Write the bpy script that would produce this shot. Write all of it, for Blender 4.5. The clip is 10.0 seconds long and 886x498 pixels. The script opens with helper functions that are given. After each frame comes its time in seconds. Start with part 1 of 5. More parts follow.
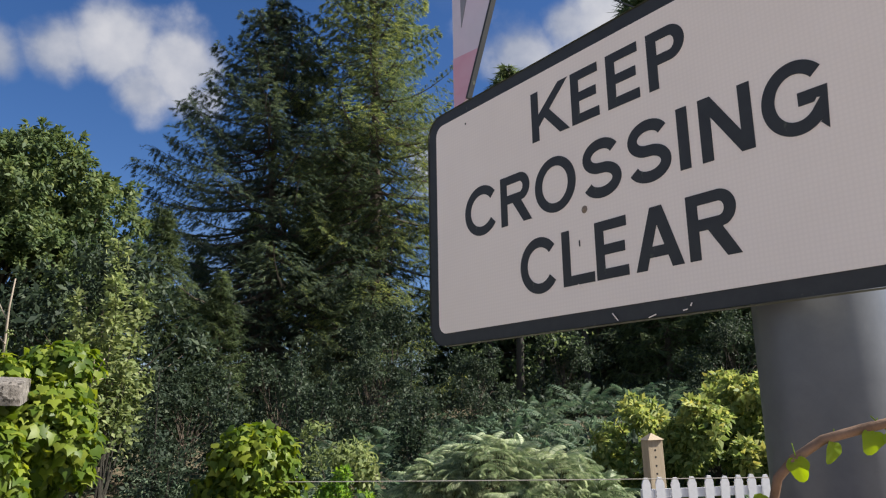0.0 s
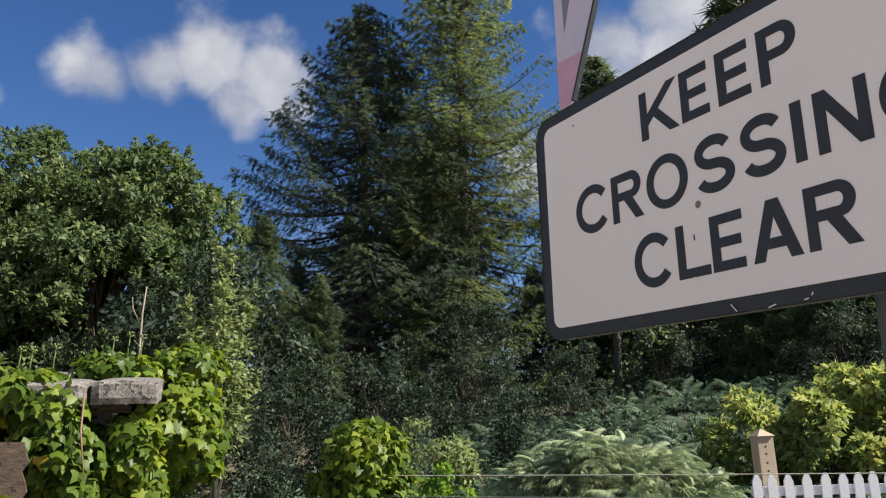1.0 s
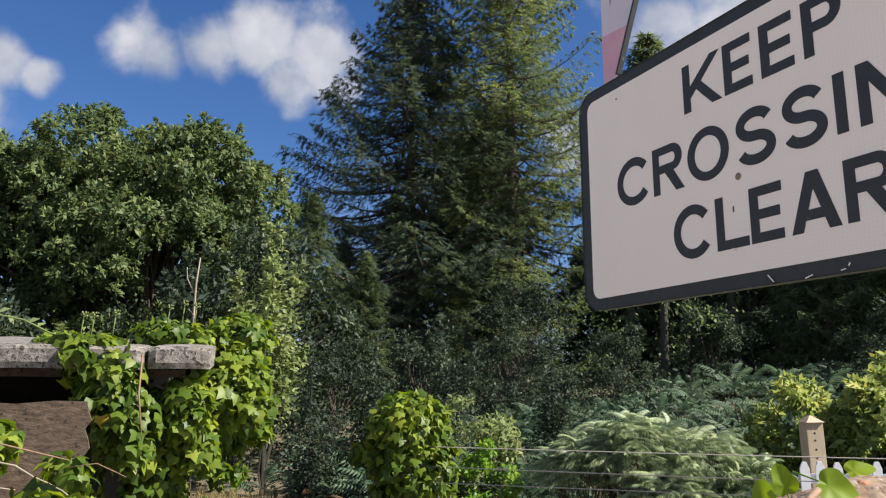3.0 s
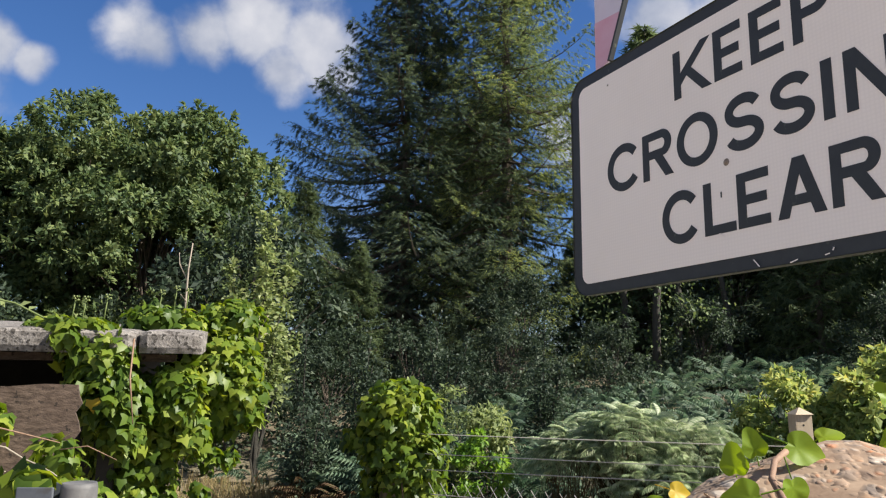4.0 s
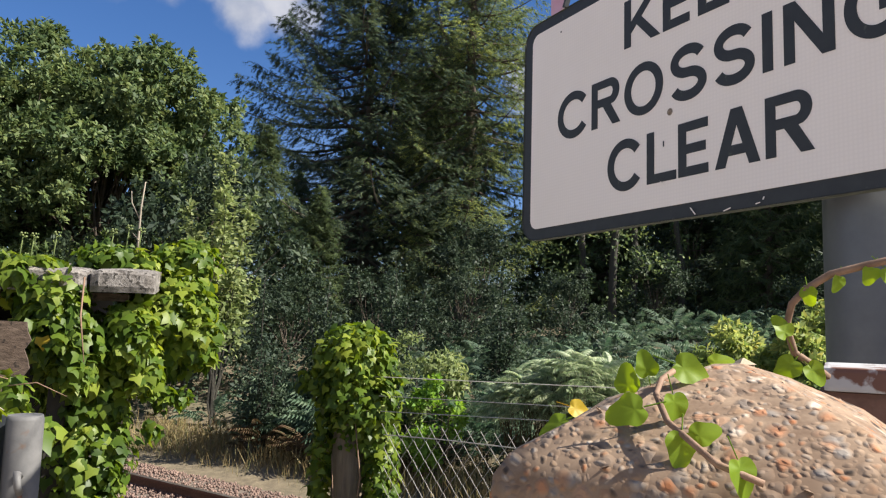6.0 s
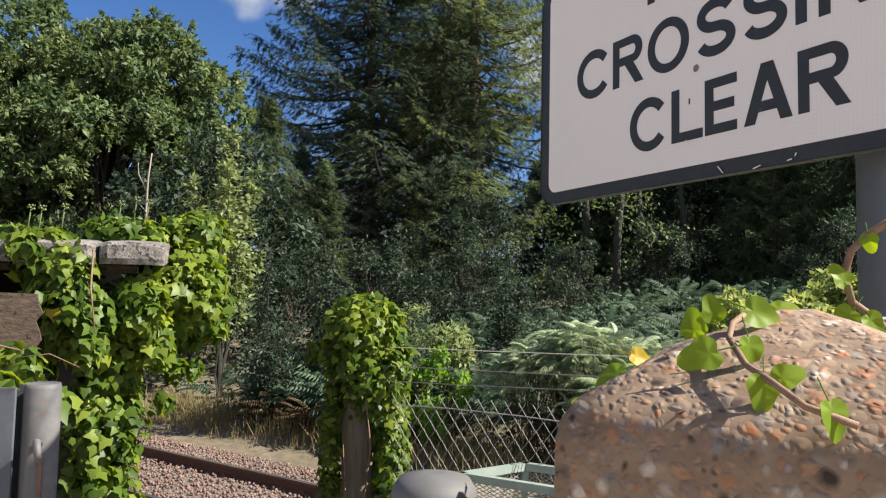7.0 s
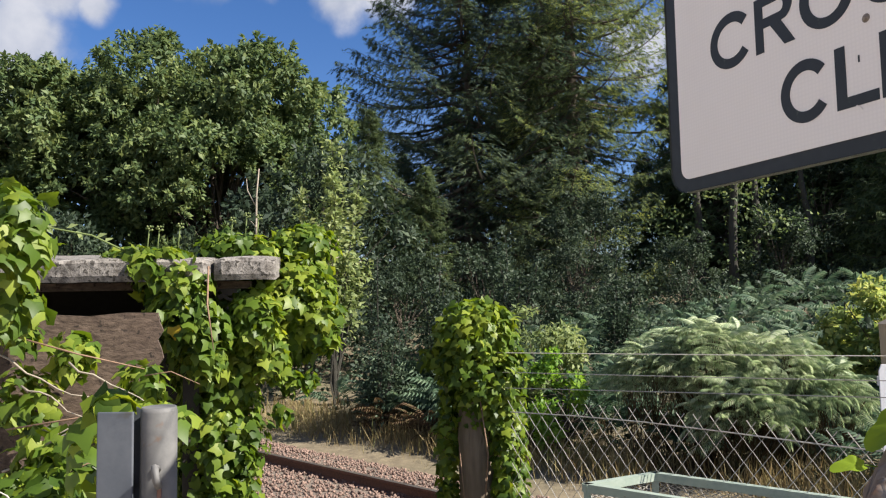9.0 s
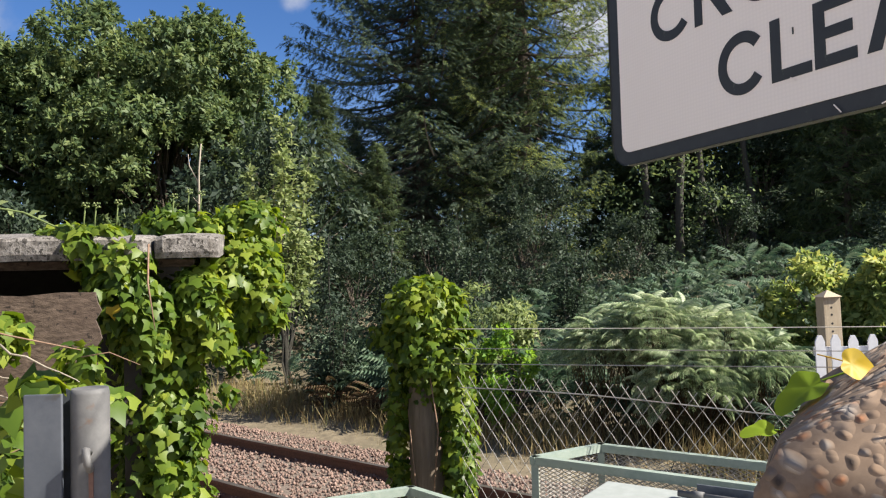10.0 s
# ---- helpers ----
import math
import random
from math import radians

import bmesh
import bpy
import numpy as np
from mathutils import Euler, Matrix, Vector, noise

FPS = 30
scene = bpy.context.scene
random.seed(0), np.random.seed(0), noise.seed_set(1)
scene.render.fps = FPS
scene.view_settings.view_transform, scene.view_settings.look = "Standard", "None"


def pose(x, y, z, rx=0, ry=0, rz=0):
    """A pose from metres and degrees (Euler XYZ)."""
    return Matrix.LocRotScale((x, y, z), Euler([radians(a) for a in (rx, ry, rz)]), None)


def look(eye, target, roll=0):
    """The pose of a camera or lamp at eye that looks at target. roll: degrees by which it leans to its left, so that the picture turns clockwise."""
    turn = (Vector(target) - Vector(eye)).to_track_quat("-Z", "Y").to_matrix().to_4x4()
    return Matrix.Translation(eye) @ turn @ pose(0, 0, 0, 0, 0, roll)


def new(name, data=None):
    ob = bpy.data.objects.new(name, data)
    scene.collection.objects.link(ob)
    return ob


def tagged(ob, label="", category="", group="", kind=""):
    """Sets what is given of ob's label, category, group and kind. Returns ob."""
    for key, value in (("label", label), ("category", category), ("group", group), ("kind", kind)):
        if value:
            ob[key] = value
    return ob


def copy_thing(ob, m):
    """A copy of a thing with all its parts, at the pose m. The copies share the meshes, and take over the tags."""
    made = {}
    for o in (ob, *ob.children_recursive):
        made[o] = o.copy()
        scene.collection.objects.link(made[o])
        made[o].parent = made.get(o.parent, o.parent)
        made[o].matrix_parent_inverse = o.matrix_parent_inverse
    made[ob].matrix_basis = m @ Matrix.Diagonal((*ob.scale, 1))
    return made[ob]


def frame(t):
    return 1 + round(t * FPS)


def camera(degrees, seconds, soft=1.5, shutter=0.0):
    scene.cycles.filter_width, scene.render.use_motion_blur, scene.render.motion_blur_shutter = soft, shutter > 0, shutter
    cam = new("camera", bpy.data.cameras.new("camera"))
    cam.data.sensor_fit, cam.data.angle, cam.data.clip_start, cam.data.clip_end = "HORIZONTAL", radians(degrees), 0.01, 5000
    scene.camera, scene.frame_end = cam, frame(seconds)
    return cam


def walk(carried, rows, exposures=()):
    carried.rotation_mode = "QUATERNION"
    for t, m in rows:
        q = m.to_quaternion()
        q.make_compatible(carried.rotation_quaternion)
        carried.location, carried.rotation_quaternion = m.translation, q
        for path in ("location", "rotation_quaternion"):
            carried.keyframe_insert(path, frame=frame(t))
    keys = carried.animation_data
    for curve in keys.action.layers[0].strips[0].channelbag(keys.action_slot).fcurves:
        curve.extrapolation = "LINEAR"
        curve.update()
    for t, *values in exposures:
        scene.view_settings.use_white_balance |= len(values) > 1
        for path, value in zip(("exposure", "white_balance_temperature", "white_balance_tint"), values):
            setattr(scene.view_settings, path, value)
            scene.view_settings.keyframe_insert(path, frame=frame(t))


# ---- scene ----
cam = camera(62.6, 10.0, 1.2)
PATH = [
    (0, (0.324, 0.163, 1.791), (0.3, 2.116, 2.223), -1.0),
    (0.5, (0.305, 0.13, 1.784), (0.136, 2.074, 2.225), -1.4),
    (1, (0.288, 0.099, 1.782), (0.018, 2.033, 2.213), -1.4),
    (1.5, (0.289, 0.089, 1.774), (-0.05, 2.017, 2.183), -0.9),
    (2, (0.308, 0.086, 1.766), (-0.068, 2.011, 2.157), -0.5),
    (2.5, (0.297, 0.075, 1.765), (-0.097, 1.998, 2.149), 0.0),
    (4, (0.306, 0.069, 1.747), (-0.076, 2.0, 2.099), 0.7),
    (4.5, (0.308, 0.066, 1.748), (-0.048, 2.006, 2.082), 0.8),
    (5, (0.319, 0.051, 1.748), (-0.002, 2.002, 2.051), 1.2),
    (5.5, (0.334, 0.056, 1.74), (0.053, 2.018, 2.004), 1.8),
    (7, (0.303, 0.074, 1.722), (0.015, 2.048, 1.862), 1.2),
    (7.5, (0.286, 0.155, 1.7), (-0.064, 2.119, 1.841), 0.2),
    (8, (0.264, 0.178, 1.719), (-0.163, 2.126, 1.872), -0.6),
    (8.5, (0.259, 0.173, 1.741), (-0.247, 2.101, 1.899), -1.0),
    (9, (0.262, 0.172, 1.731), (-0.304, 2.085, 1.877), -1.1),
    (9.5, (0.276, 0.189, 1.727), (-0.28, 2.106, 1.849), -1.4),
    (10, (0.275, 0.193, 1.726), (-0.168, 2.141, 1.808), -1.6),
]
walk(cam, [(t, look(eye, target, roll)) for t, eye, target, roll in PATH], [(0.0, 1.08), (2.5, 1.22), (5.5, 1.32), (10.0, 1.42)])

# ---- sky, sun and exposure ----
SUN_DIR = Vector((0.86, -0.02, 0.74)).normalized()
sun_data = bpy.data.lights.new("sun", "SUN")
sun_data.energy, sun_data.angle, sun_data.color = 4.8, radians(0.55), (1.0, 0.94, 0.84)
sun = new("sun", sun_data)
sun.matrix_world = look((20, 5, 30), Vector((20, 5, 30)) - SUN_DIR)

world = bpy.data.worlds.new("sky")
scene.world = world
world.use_nodes = True
wn, wl = world.node_tree.nodes, world.node_tree.links
wn.clear()
sky = wn.new("ShaderNodeTexSky")
sky.sky_type, sky.sun_disc = "NISHITA", False
sky.sun_elevation = math.asin(SUN_DIR.z)
sky.sun_rotation = math.atan2(SUN_DIR.x, SUN_DIR.y)
sky.dust_density, sky.ozone_density, sky.air_density = 0.4, 3.0, 1.0


def wmath(op, a, b=None, c=None, clamp=False):
    n = wn.new("ShaderNodeMath")
    n.operation, n.use_clamp = op, clamp
    for i, v in enumerate((a, b, c)):
        if v is None:
            continue
        if isinstance(v, (int, float)):
            n.inputs[i].default_value = v
        else:
            wl.new(v, n.inputs[i])
    return n.outputs[0]


way = wn.new("ShaderNodeTexCoord").outputs["Generated"]
wob = wn.new("ShaderNodeTexNoise")
wob.inputs["Scale"].default_value, wob.inputs["Detail"].default_value, wob.inputs["Roughness"].default_value = 9.0, 9.0, 0.52
wl.new(way, wob.inputs["Vector"])
fine = wn.new("ShaderNodeTexNoise")
fine.inputs["Scale"].default_value, fine.inputs["Detail"].default_value = 2.6, 5.0
wl.new(way, fine.inputs["Vector"])
# cumulus heads: direction of each and its angular size
HEADS = [((-0.517, 0.755, 0.403), 0.060), ((-0.465, 0.778, 0.422), 0.064), ((-0.408, 0.800, 0.440), 0.071), ((-0.336, 0.841, 0.424), 0.067), ((-0.383, 0.836, 0.394), 0.050),
         ((-0.306, 0.867, 0.394), 0.035), ((-0.629, 0.689, 0.359), 0.030), ((0.152, 0.860, 0.487), 0.050), ((0.091, 0.884, 0.459), 0.077), ((-0.70, 0.64, 0.31), 0.09), ((-0.66, 0.66, 0.37), 0.05), ((-0.015, 0.946, 0.325), 0.07), ((0.22, 0.86, 0.46), 0.13),
         # unseen clouds outside the view, added to brighten faces turned from the sun
         ((-0.9, 0.2, 0.35), 0.3), ((0.6, -0.6, 0.45), 0.4), ((-0.3, -0.8, 0.5), 0.55), ((-0.85, -0.4, 0.4), 0.4), ((0.0, -0.5, 0.85), 0.35)]
total = 0.0
for centre, size in HEADS:
    d = wn.new("ShaderNodeVectorMath")
    d.operation = "DISTANCE"
    wl.new(way, d.inputs[0])
    d.inputs[1].default_value = Vector(centre).normalized()
    total = wmath("MAXIMUM", wmath("SUBTRACT", 1.0, wmath("DIVIDE", d.outputs["Value"], size)), total if not isinstance(total, float) else -9.0)
cover = wmath("ADD", total, wmath("MULTIPLY", wmath("SUBTRACT", wob.outputs["Fac"], 0.5), 2.2))
haze = wmath("MULTIPLY", wmath("SUBTRACT", fine.outputs["Fac"], 0.58), 0.9, clamp=True)
mask = wn.new("ShaderNodeMapRange")
mask.interpolation_type = "SMOOTHSTEP"
mask.inputs["From Min"].default_value, mask.inputs["From Max"].default_value = 0.0, 0.7
wl.new(cover, mask.inputs["Value"])
cloud_fac = wmath("MAXIMUM", wmath("MULTIPLY", mask.outputs[0], 0.95), haze, clamp=True)
tone = wn.new("ShaderNodeValToRGB")
tone.color_ramp.elements[0].position, tone.color_ramp.elements[0].color = 0.38, (1.3, 1.45, 1.85, 1)
tone.color_ramp.elements[1].position, tone.color_ramp.elements[1].color = 0.66, (2.55, 2.55, 2.7, 1)
wl.new(wob.outputs["Fac"], tone.inputs["Fac"])
blue = wn.new("ShaderNodeHueSaturation")
blue.inputs["Saturation"].default_value, blue.inputs["Value"].default_value = 1.22, 0.40
wl.new(sky.outputs[0], blue.inputs["Color"])
mixc = wn.new("ShaderNodeMix")
mixc.data_type = "RGBA"
wl.new(cloud_fac, mixc.inputs["Factor"])
deep = wn.new("ShaderNodeMix")
deep.data_type, deep.blend_type = "RGBA", "MULTIPLY"
deep.inputs["Factor"].default_value, deep.inputs["B"].default_value = 1.0, (0.95, 0.92, 1.1, 1)
wl.new(blue.outputs[0], deep.inputs["A"])
wl.new(deep.outputs["Result"], mixc.inputs["A"])
wl.new(tone.outputs[0], mixc.inputs["B"])
back = wn.new("ShaderNodeBackground")
back.inputs["Strength"].default_value = 0.122
wl.new(mixc.outputs["Result"], back.inputs["Color"])
wl.new(back.outputs[0], wn.new("ShaderNodeOutputWorld").inputs["Surface"])


# ---- materials ----
def surface(name, low, mid, high, scale=20.0, stain=2.0, rough=0.8, metal=0.0, bump=0.3, depth=0.01, spots=None, spread=0.5, vary=0.0, stretch=(1, 1, 1)):
    """A weathered surface: fine grain between low and high, broad stains towards mid, relief from the grain."""
    m = bpy.data.materials.new(name)
    m.use_nodes = True
    nt = m.node_tree
    n, l = nt.nodes, nt.links
    p = n["Principled BSDF"]
    co = n.new("ShaderNodeTexCoord").outputs["Object"]
    mp = n.new("ShaderNodeMapping")
    mp.inputs["Scale"].default_value = stretch
    l.new(co, mp.inputs["Vector"])
    a, b = n.new("ShaderNodeTexNoise"), n.new("ShaderNodeTexNoise")
    a.inputs["Scale"].default_value, a.inputs["Detail"].default_value, a.inputs["Roughness"].default_value = scale, 9.0, 0.65
    b.inputs["Scale"].default_value, b.inputs["Detail"].default_value = stain, 6.0
    l.new(mp.outputs[0], a.inputs["Vector"]), l.new(co, b.inputs["Vector"])
    r = n.new("ShaderNodeValToRGB")
    r.color_ramp.elements[0].position, r.color_ramp.elements[1].position = 0.5 - spread * 0.4, 0.5 + spread * 0.4
    r.color_ramp.elements[0].color, r.color_ramp.elements[1].color = (*low, 1), (*high, 1)
    l.new(a.outputs["Fac"], r.inputs["Fac"])
    k = n.new("ShaderNodeMapRange")
    k.inputs["From Min"].default_value, k.inputs["From Max"].default_value = 0.42, 0.68
    k.inputs["To Max"].default_value = 0.75
    l.new(b.outputs["Fac"], k.inputs["Value"])
    x = n.new("ShaderNodeMix")
    x.data_type = "RGBA"
    x.inputs["B"].default_value = (*mid, 1)
    l.new(k.outputs[0], x.inputs["Factor"]), l.new(r.outputs[0], x.inputs["A"])
    colour = x.outputs["Result"]
    if spots:
        v = n.new("ShaderNodeTexNoise")
        v.inputs["Scale"].default_value, v.inputs["Detail"].default_value = spots[1], 4.0
        l.new(co, v.inputs["Vector"])
        s = n.new("ShaderNodeMapRange")
        s.inputs["From Min"].default_value, s.inputs["From Max"].default_value = spots[2], spots[2] + 0.06
        l.new(v.outputs["Fac"], s.inputs["Value"])
        y = n.new("ShaderNodeMix")
        y.data_type = "RGBA"
        y.inputs["B"].default_value = (*spots[0], 1)
        l.new(s.outputs[0], y.inputs["Factor"]), l.new(colour, y.inputs["A"])
        colour = y.outputs["Result"]
    if vary:
        oi, hsv, mr = n.new("ShaderNodeNewGeometry"), n.new("ShaderNodeHueSaturation"), n.new("ShaderNodeMapRange")
        mr.inputs["To Min"].default_value, mr.inputs["To Max"].default_value = 1 - vary, 1 + vary
        l.new(oi.outputs["Random Per Island"], mr.inputs["Value"])
        l.new(mr.outputs[0], hsv.inputs["Value"]), l.new(colour, hsv.inputs["Color"])
        colour = hsv.outputs[0]
    l.new(colour, p.inputs["Base Color"])
    p.inputs["Roughness"].default_value, p.inputs["Metallic"].default_value = rough, metal
    if bump:
        u = n.new("ShaderNodeBump")
        u.inputs["Strength"].default_value, u.inputs["Distance"].default_value = bump, depth
        l.new(a.outputs["Fac"], u.inputs["Height"]), l.new(u.outputs[0], p.inputs["Normal"])
    return m


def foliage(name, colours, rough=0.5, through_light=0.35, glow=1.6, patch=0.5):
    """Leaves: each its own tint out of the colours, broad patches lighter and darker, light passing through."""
    m = bpy.data.materials.new(name)
    m.use_nodes = True
    n, l = m.node_tree.nodes, m.node_tree.links
    p = n["Principled BSDF"]
    g = n.new("ShaderNodeNewGeometry")
    r = n.new("ShaderNodeValToRGB")
    while len(r.color_ramp.elements) < len(colours):
        r.color_ramp.elements.new(0.5)
    for i, c in enumerate(colours):
        r.color_ramp.elements[i].position, r.color_ramp.elements[i].color = i / (len(colours) - 1), (*c, 1)
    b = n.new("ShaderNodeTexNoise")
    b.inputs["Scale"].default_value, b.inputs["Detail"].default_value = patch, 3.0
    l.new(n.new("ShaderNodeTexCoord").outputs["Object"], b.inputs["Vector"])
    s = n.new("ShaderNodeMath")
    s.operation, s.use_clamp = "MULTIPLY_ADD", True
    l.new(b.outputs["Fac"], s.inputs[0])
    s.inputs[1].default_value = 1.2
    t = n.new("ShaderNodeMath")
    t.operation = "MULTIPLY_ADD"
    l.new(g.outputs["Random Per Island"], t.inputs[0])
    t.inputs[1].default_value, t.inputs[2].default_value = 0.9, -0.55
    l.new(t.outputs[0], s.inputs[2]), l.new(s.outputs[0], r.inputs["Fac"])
    l.new(r.outputs[0], p.inputs["Base Color"])
    p.inputs["Roughness"].default_value, p.inputs["Specular IOR Level"].default_value = rough, 0.3
    h = n.new("ShaderNodeHueSaturation")
    h.inputs["Hue"].default_value, h.inputs["Saturation"].default_value, h.inputs["Value"].default_value = 0.485, 1.1, glow
    l.new(r.outputs[0], h.inputs["Color"])
    tr = n.new("ShaderNodeBsdfTranslucent")
    l.new(h.outputs[0], tr.inputs["Color"])
    mx = n.new("ShaderNodeMixShader")
    mx.inputs["Fac"].default_value = through_light
    l.new(p.outputs[0], mx.inputs[1]), l.new(tr.outputs[0], mx.inputs[2])
    l.new(mx.outputs[0], n["Material Output"].inputs["Surface"])
    return m


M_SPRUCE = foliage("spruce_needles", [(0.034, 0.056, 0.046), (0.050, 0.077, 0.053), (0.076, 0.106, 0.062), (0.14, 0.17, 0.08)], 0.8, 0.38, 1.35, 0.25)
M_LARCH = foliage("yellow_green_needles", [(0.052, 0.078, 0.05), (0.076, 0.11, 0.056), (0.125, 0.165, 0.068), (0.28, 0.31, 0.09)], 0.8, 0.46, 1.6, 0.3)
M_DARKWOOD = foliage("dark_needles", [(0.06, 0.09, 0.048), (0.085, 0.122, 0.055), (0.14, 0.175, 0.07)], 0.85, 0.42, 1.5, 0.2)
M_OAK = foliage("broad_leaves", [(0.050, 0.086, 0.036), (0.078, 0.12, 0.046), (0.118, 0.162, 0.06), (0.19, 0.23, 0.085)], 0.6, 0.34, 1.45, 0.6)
# darker than the leaves themselves: shade under the tall trees is in the colour
M_UNDER = foliage("understorey_leaves_painted_shade", [(0.022, 0.038, 0.023), (0.032, 0.052, 0.030), (0.068, 0.094, 0.052)], 0.62, 0.28, 1.4, 0.7)
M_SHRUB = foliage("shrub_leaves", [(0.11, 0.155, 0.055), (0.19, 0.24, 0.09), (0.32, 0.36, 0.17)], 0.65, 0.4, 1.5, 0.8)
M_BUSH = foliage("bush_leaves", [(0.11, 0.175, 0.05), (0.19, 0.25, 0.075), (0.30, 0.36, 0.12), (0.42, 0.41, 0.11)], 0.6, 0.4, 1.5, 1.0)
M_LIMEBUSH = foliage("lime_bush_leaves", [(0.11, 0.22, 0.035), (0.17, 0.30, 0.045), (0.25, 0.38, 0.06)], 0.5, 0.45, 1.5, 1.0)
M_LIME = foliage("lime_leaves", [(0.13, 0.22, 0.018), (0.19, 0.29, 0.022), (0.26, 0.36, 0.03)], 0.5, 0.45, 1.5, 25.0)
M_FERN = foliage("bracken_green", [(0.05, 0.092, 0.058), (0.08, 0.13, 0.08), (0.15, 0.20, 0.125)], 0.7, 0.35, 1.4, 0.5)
# paler copy of M_FERN: the clump's sunlight is painted into the frond colour
M_FERNLIT = foliage("bracken_painted_sun", [(0.15, 0.22, 0.115), (0.25, 0.32, 0.17), (0.46, 0.50, 0.33)], 0.5, 0.38, 1.3, 0.8)
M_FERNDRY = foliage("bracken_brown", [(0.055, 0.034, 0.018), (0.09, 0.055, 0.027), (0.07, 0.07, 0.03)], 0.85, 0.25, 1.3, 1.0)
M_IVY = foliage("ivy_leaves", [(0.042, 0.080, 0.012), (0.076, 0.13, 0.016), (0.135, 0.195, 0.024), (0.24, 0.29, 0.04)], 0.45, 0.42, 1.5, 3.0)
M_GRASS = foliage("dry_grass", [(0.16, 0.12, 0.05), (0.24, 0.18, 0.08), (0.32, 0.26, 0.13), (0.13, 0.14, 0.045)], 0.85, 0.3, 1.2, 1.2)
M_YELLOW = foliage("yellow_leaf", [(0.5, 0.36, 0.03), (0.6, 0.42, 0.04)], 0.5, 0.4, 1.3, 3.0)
M_BARK = surface("bark", (0.05, 0.036, 0.026), (0.09, 0.07, 0.05), (0.14, 0.11, 0.085), 30, 2, 0.9, 0, 0.8, 0.02, stretch=(1, 1, 0.15))
# the grain of M_BARK in a much darker brown
M_DARKBARK = surface("dark_bark", (0.02, 0.018, 0.014), (0.035, 0.03, 0.024), (0.06, 0.055, 0.04), 30, 2, 0.9, 0, 0.8, 0.02, stretch=(1, 1, 0.15))
M_TWIG = surface("grey_twig", (0.2, 0.16, 0.12), (0.3, 0.26, 0.2), (0.36, 0.31, 0.25), 60, 4, 0.85, 0, 0.4, 0.003)
M_STEM = surface("ivy_stem", (0.13, 0.075, 0.045), (0.2, 0.13, 0.08), (0.28, 0.17, 0.11), 90, 8, 0.75, 0, 0.5, 0.002)
M_EARTH = surface("earth", (0.09, 0.07, 0.045), (0.12, 0.11, 0.06), (0.2, 0.16, 0.10), 6, 0.5, 0.95, 0, 0.6, 0.05)
M_BALLAST = surface("ballast_stone", (0.12, 0.075, 0.058), (0.165, 0.105, 0.082), (0.25, 0.17, 0.135), 14, 0.6, 0.9, 0, 0.5, 0.01, vary=0.35)
M_PATH = surface("cinder_path", (0.09, 0.07, 0.055), (0.14, 0.105, 0.085), (0.19, 0.15, 0.115), 25, 1.2, 0.95, 0, 0.7, 0.02)
M_RAIL = surface("rusty_rail", (0.06, 0.027, 0.016), (0.12, 0.055, 0.032), (0.17, 0.08, 0.045), 40, 3, 0.75, 0.2, 0.3, 0.003)
M_RAILTOP = surface("worn_rail_head", (0.16, 0.12, 0.10), (0.28, 0.24, 0.21), (0.4, 0.36, 0.33), 30, 5, 0.38, 0.8, 0.1, 0.001, stretch=(0.1, 1, 1))
M_SLEEPER = surface("sleeper_concrete", (0.22, 0.18, 0.15), (0.3, 0.24, 0.19), (0.36, 0.31, 0.26), 25, 2, 0.9, 0, 0.4, 0.006)
M_SIGNWHITE = surface("sign_white", (0.78, 0.715, 0.67), (0.80, 0.735, 0.69), (0.84, 0.775, 0.73), 5, 2.5, 0.42, 0, 0.0)
n_, l_ = M_SIGNWHITE.node_tree.nodes, M_SIGNWHITE.node_tree.links
cells = n_.new("ShaderNodeTexVoronoi")
cells.inputs["Scale"].default_value, cells.inputs["Randomness"].default_value = 190.0, 0.0
l_.new(n_.new("ShaderNodeTexCoord").outputs["Object"], cells.inputs["Vector"])
dim = n_.new("ShaderNodeMapRange")
dim.inputs["From Min"].default_value, dim.inputs["From Max"].default_value = 0.3, 0.55
dim.inputs["To Min"].default_value, dim.inputs["To Max"].default_value = 1.0, 0.965
l_.new(cells.outputs["Distance"], dim.inputs["Value"])
shade = n_.new("ShaderNodeHueSaturation")
l_.new(n_["Principled BSDF"].inputs["Base Color"].links[0].from_socket, shade.inputs["Color"])
l_.new(dim.outputs[0], shade.inputs["Value"]), l_.new(shade.outputs[0], n_["Principled BSDF"].inputs["Base Color"])
M_SIGNEDGE = surface("sign_edge_algae", (0.03, 0.035, 0.03), (0.06, 0.07, 0.05), (0.10, 0.11, 0.08), 60, 12, 0.7, 0, 0.2, 0.001)
M_SIGNBLACK = surface("sign_black", (0.014, 0.017, 0.022), (0.02, 0.024, 0.028), (0.028, 0.032, 0.036), 40, 6, 0.6, 0, 0.1, 0.001, spots=((0.09, 0.10, 0.075), 34, 0.66))
M_RIVET = surface("stained_rivet", (0.10, 0.07, 0.05), (0.24, 0.19, 0.14), (0.36, 0.3, 0.25), 300, 60, 0.7, 0, 0.3, 0.001)
M_SIGNBACK = surface("sign_metal_back", (0.3, 0.31, 0.32), (0.36, 0.37, 0.37), (0.45, 0.46, 0.46), 30, 4, 0.45, 0.7, 0.1, 0.001)
M_POLE = surface("grey_pole_paint", (0.085, 0.092, 0.105), (0.10, 0.108, 0.12), (0.115, 0.123, 0.138), 50, 3, 0.38, 0, 0.12, 0.001)
M_RED = surface("faded_red", (0.54, 0.33, 0.42), (0.58, 0.40, 0.50), (0.52, 0.24, 0.32), 20, 4, 0.4, 0, 0.0)
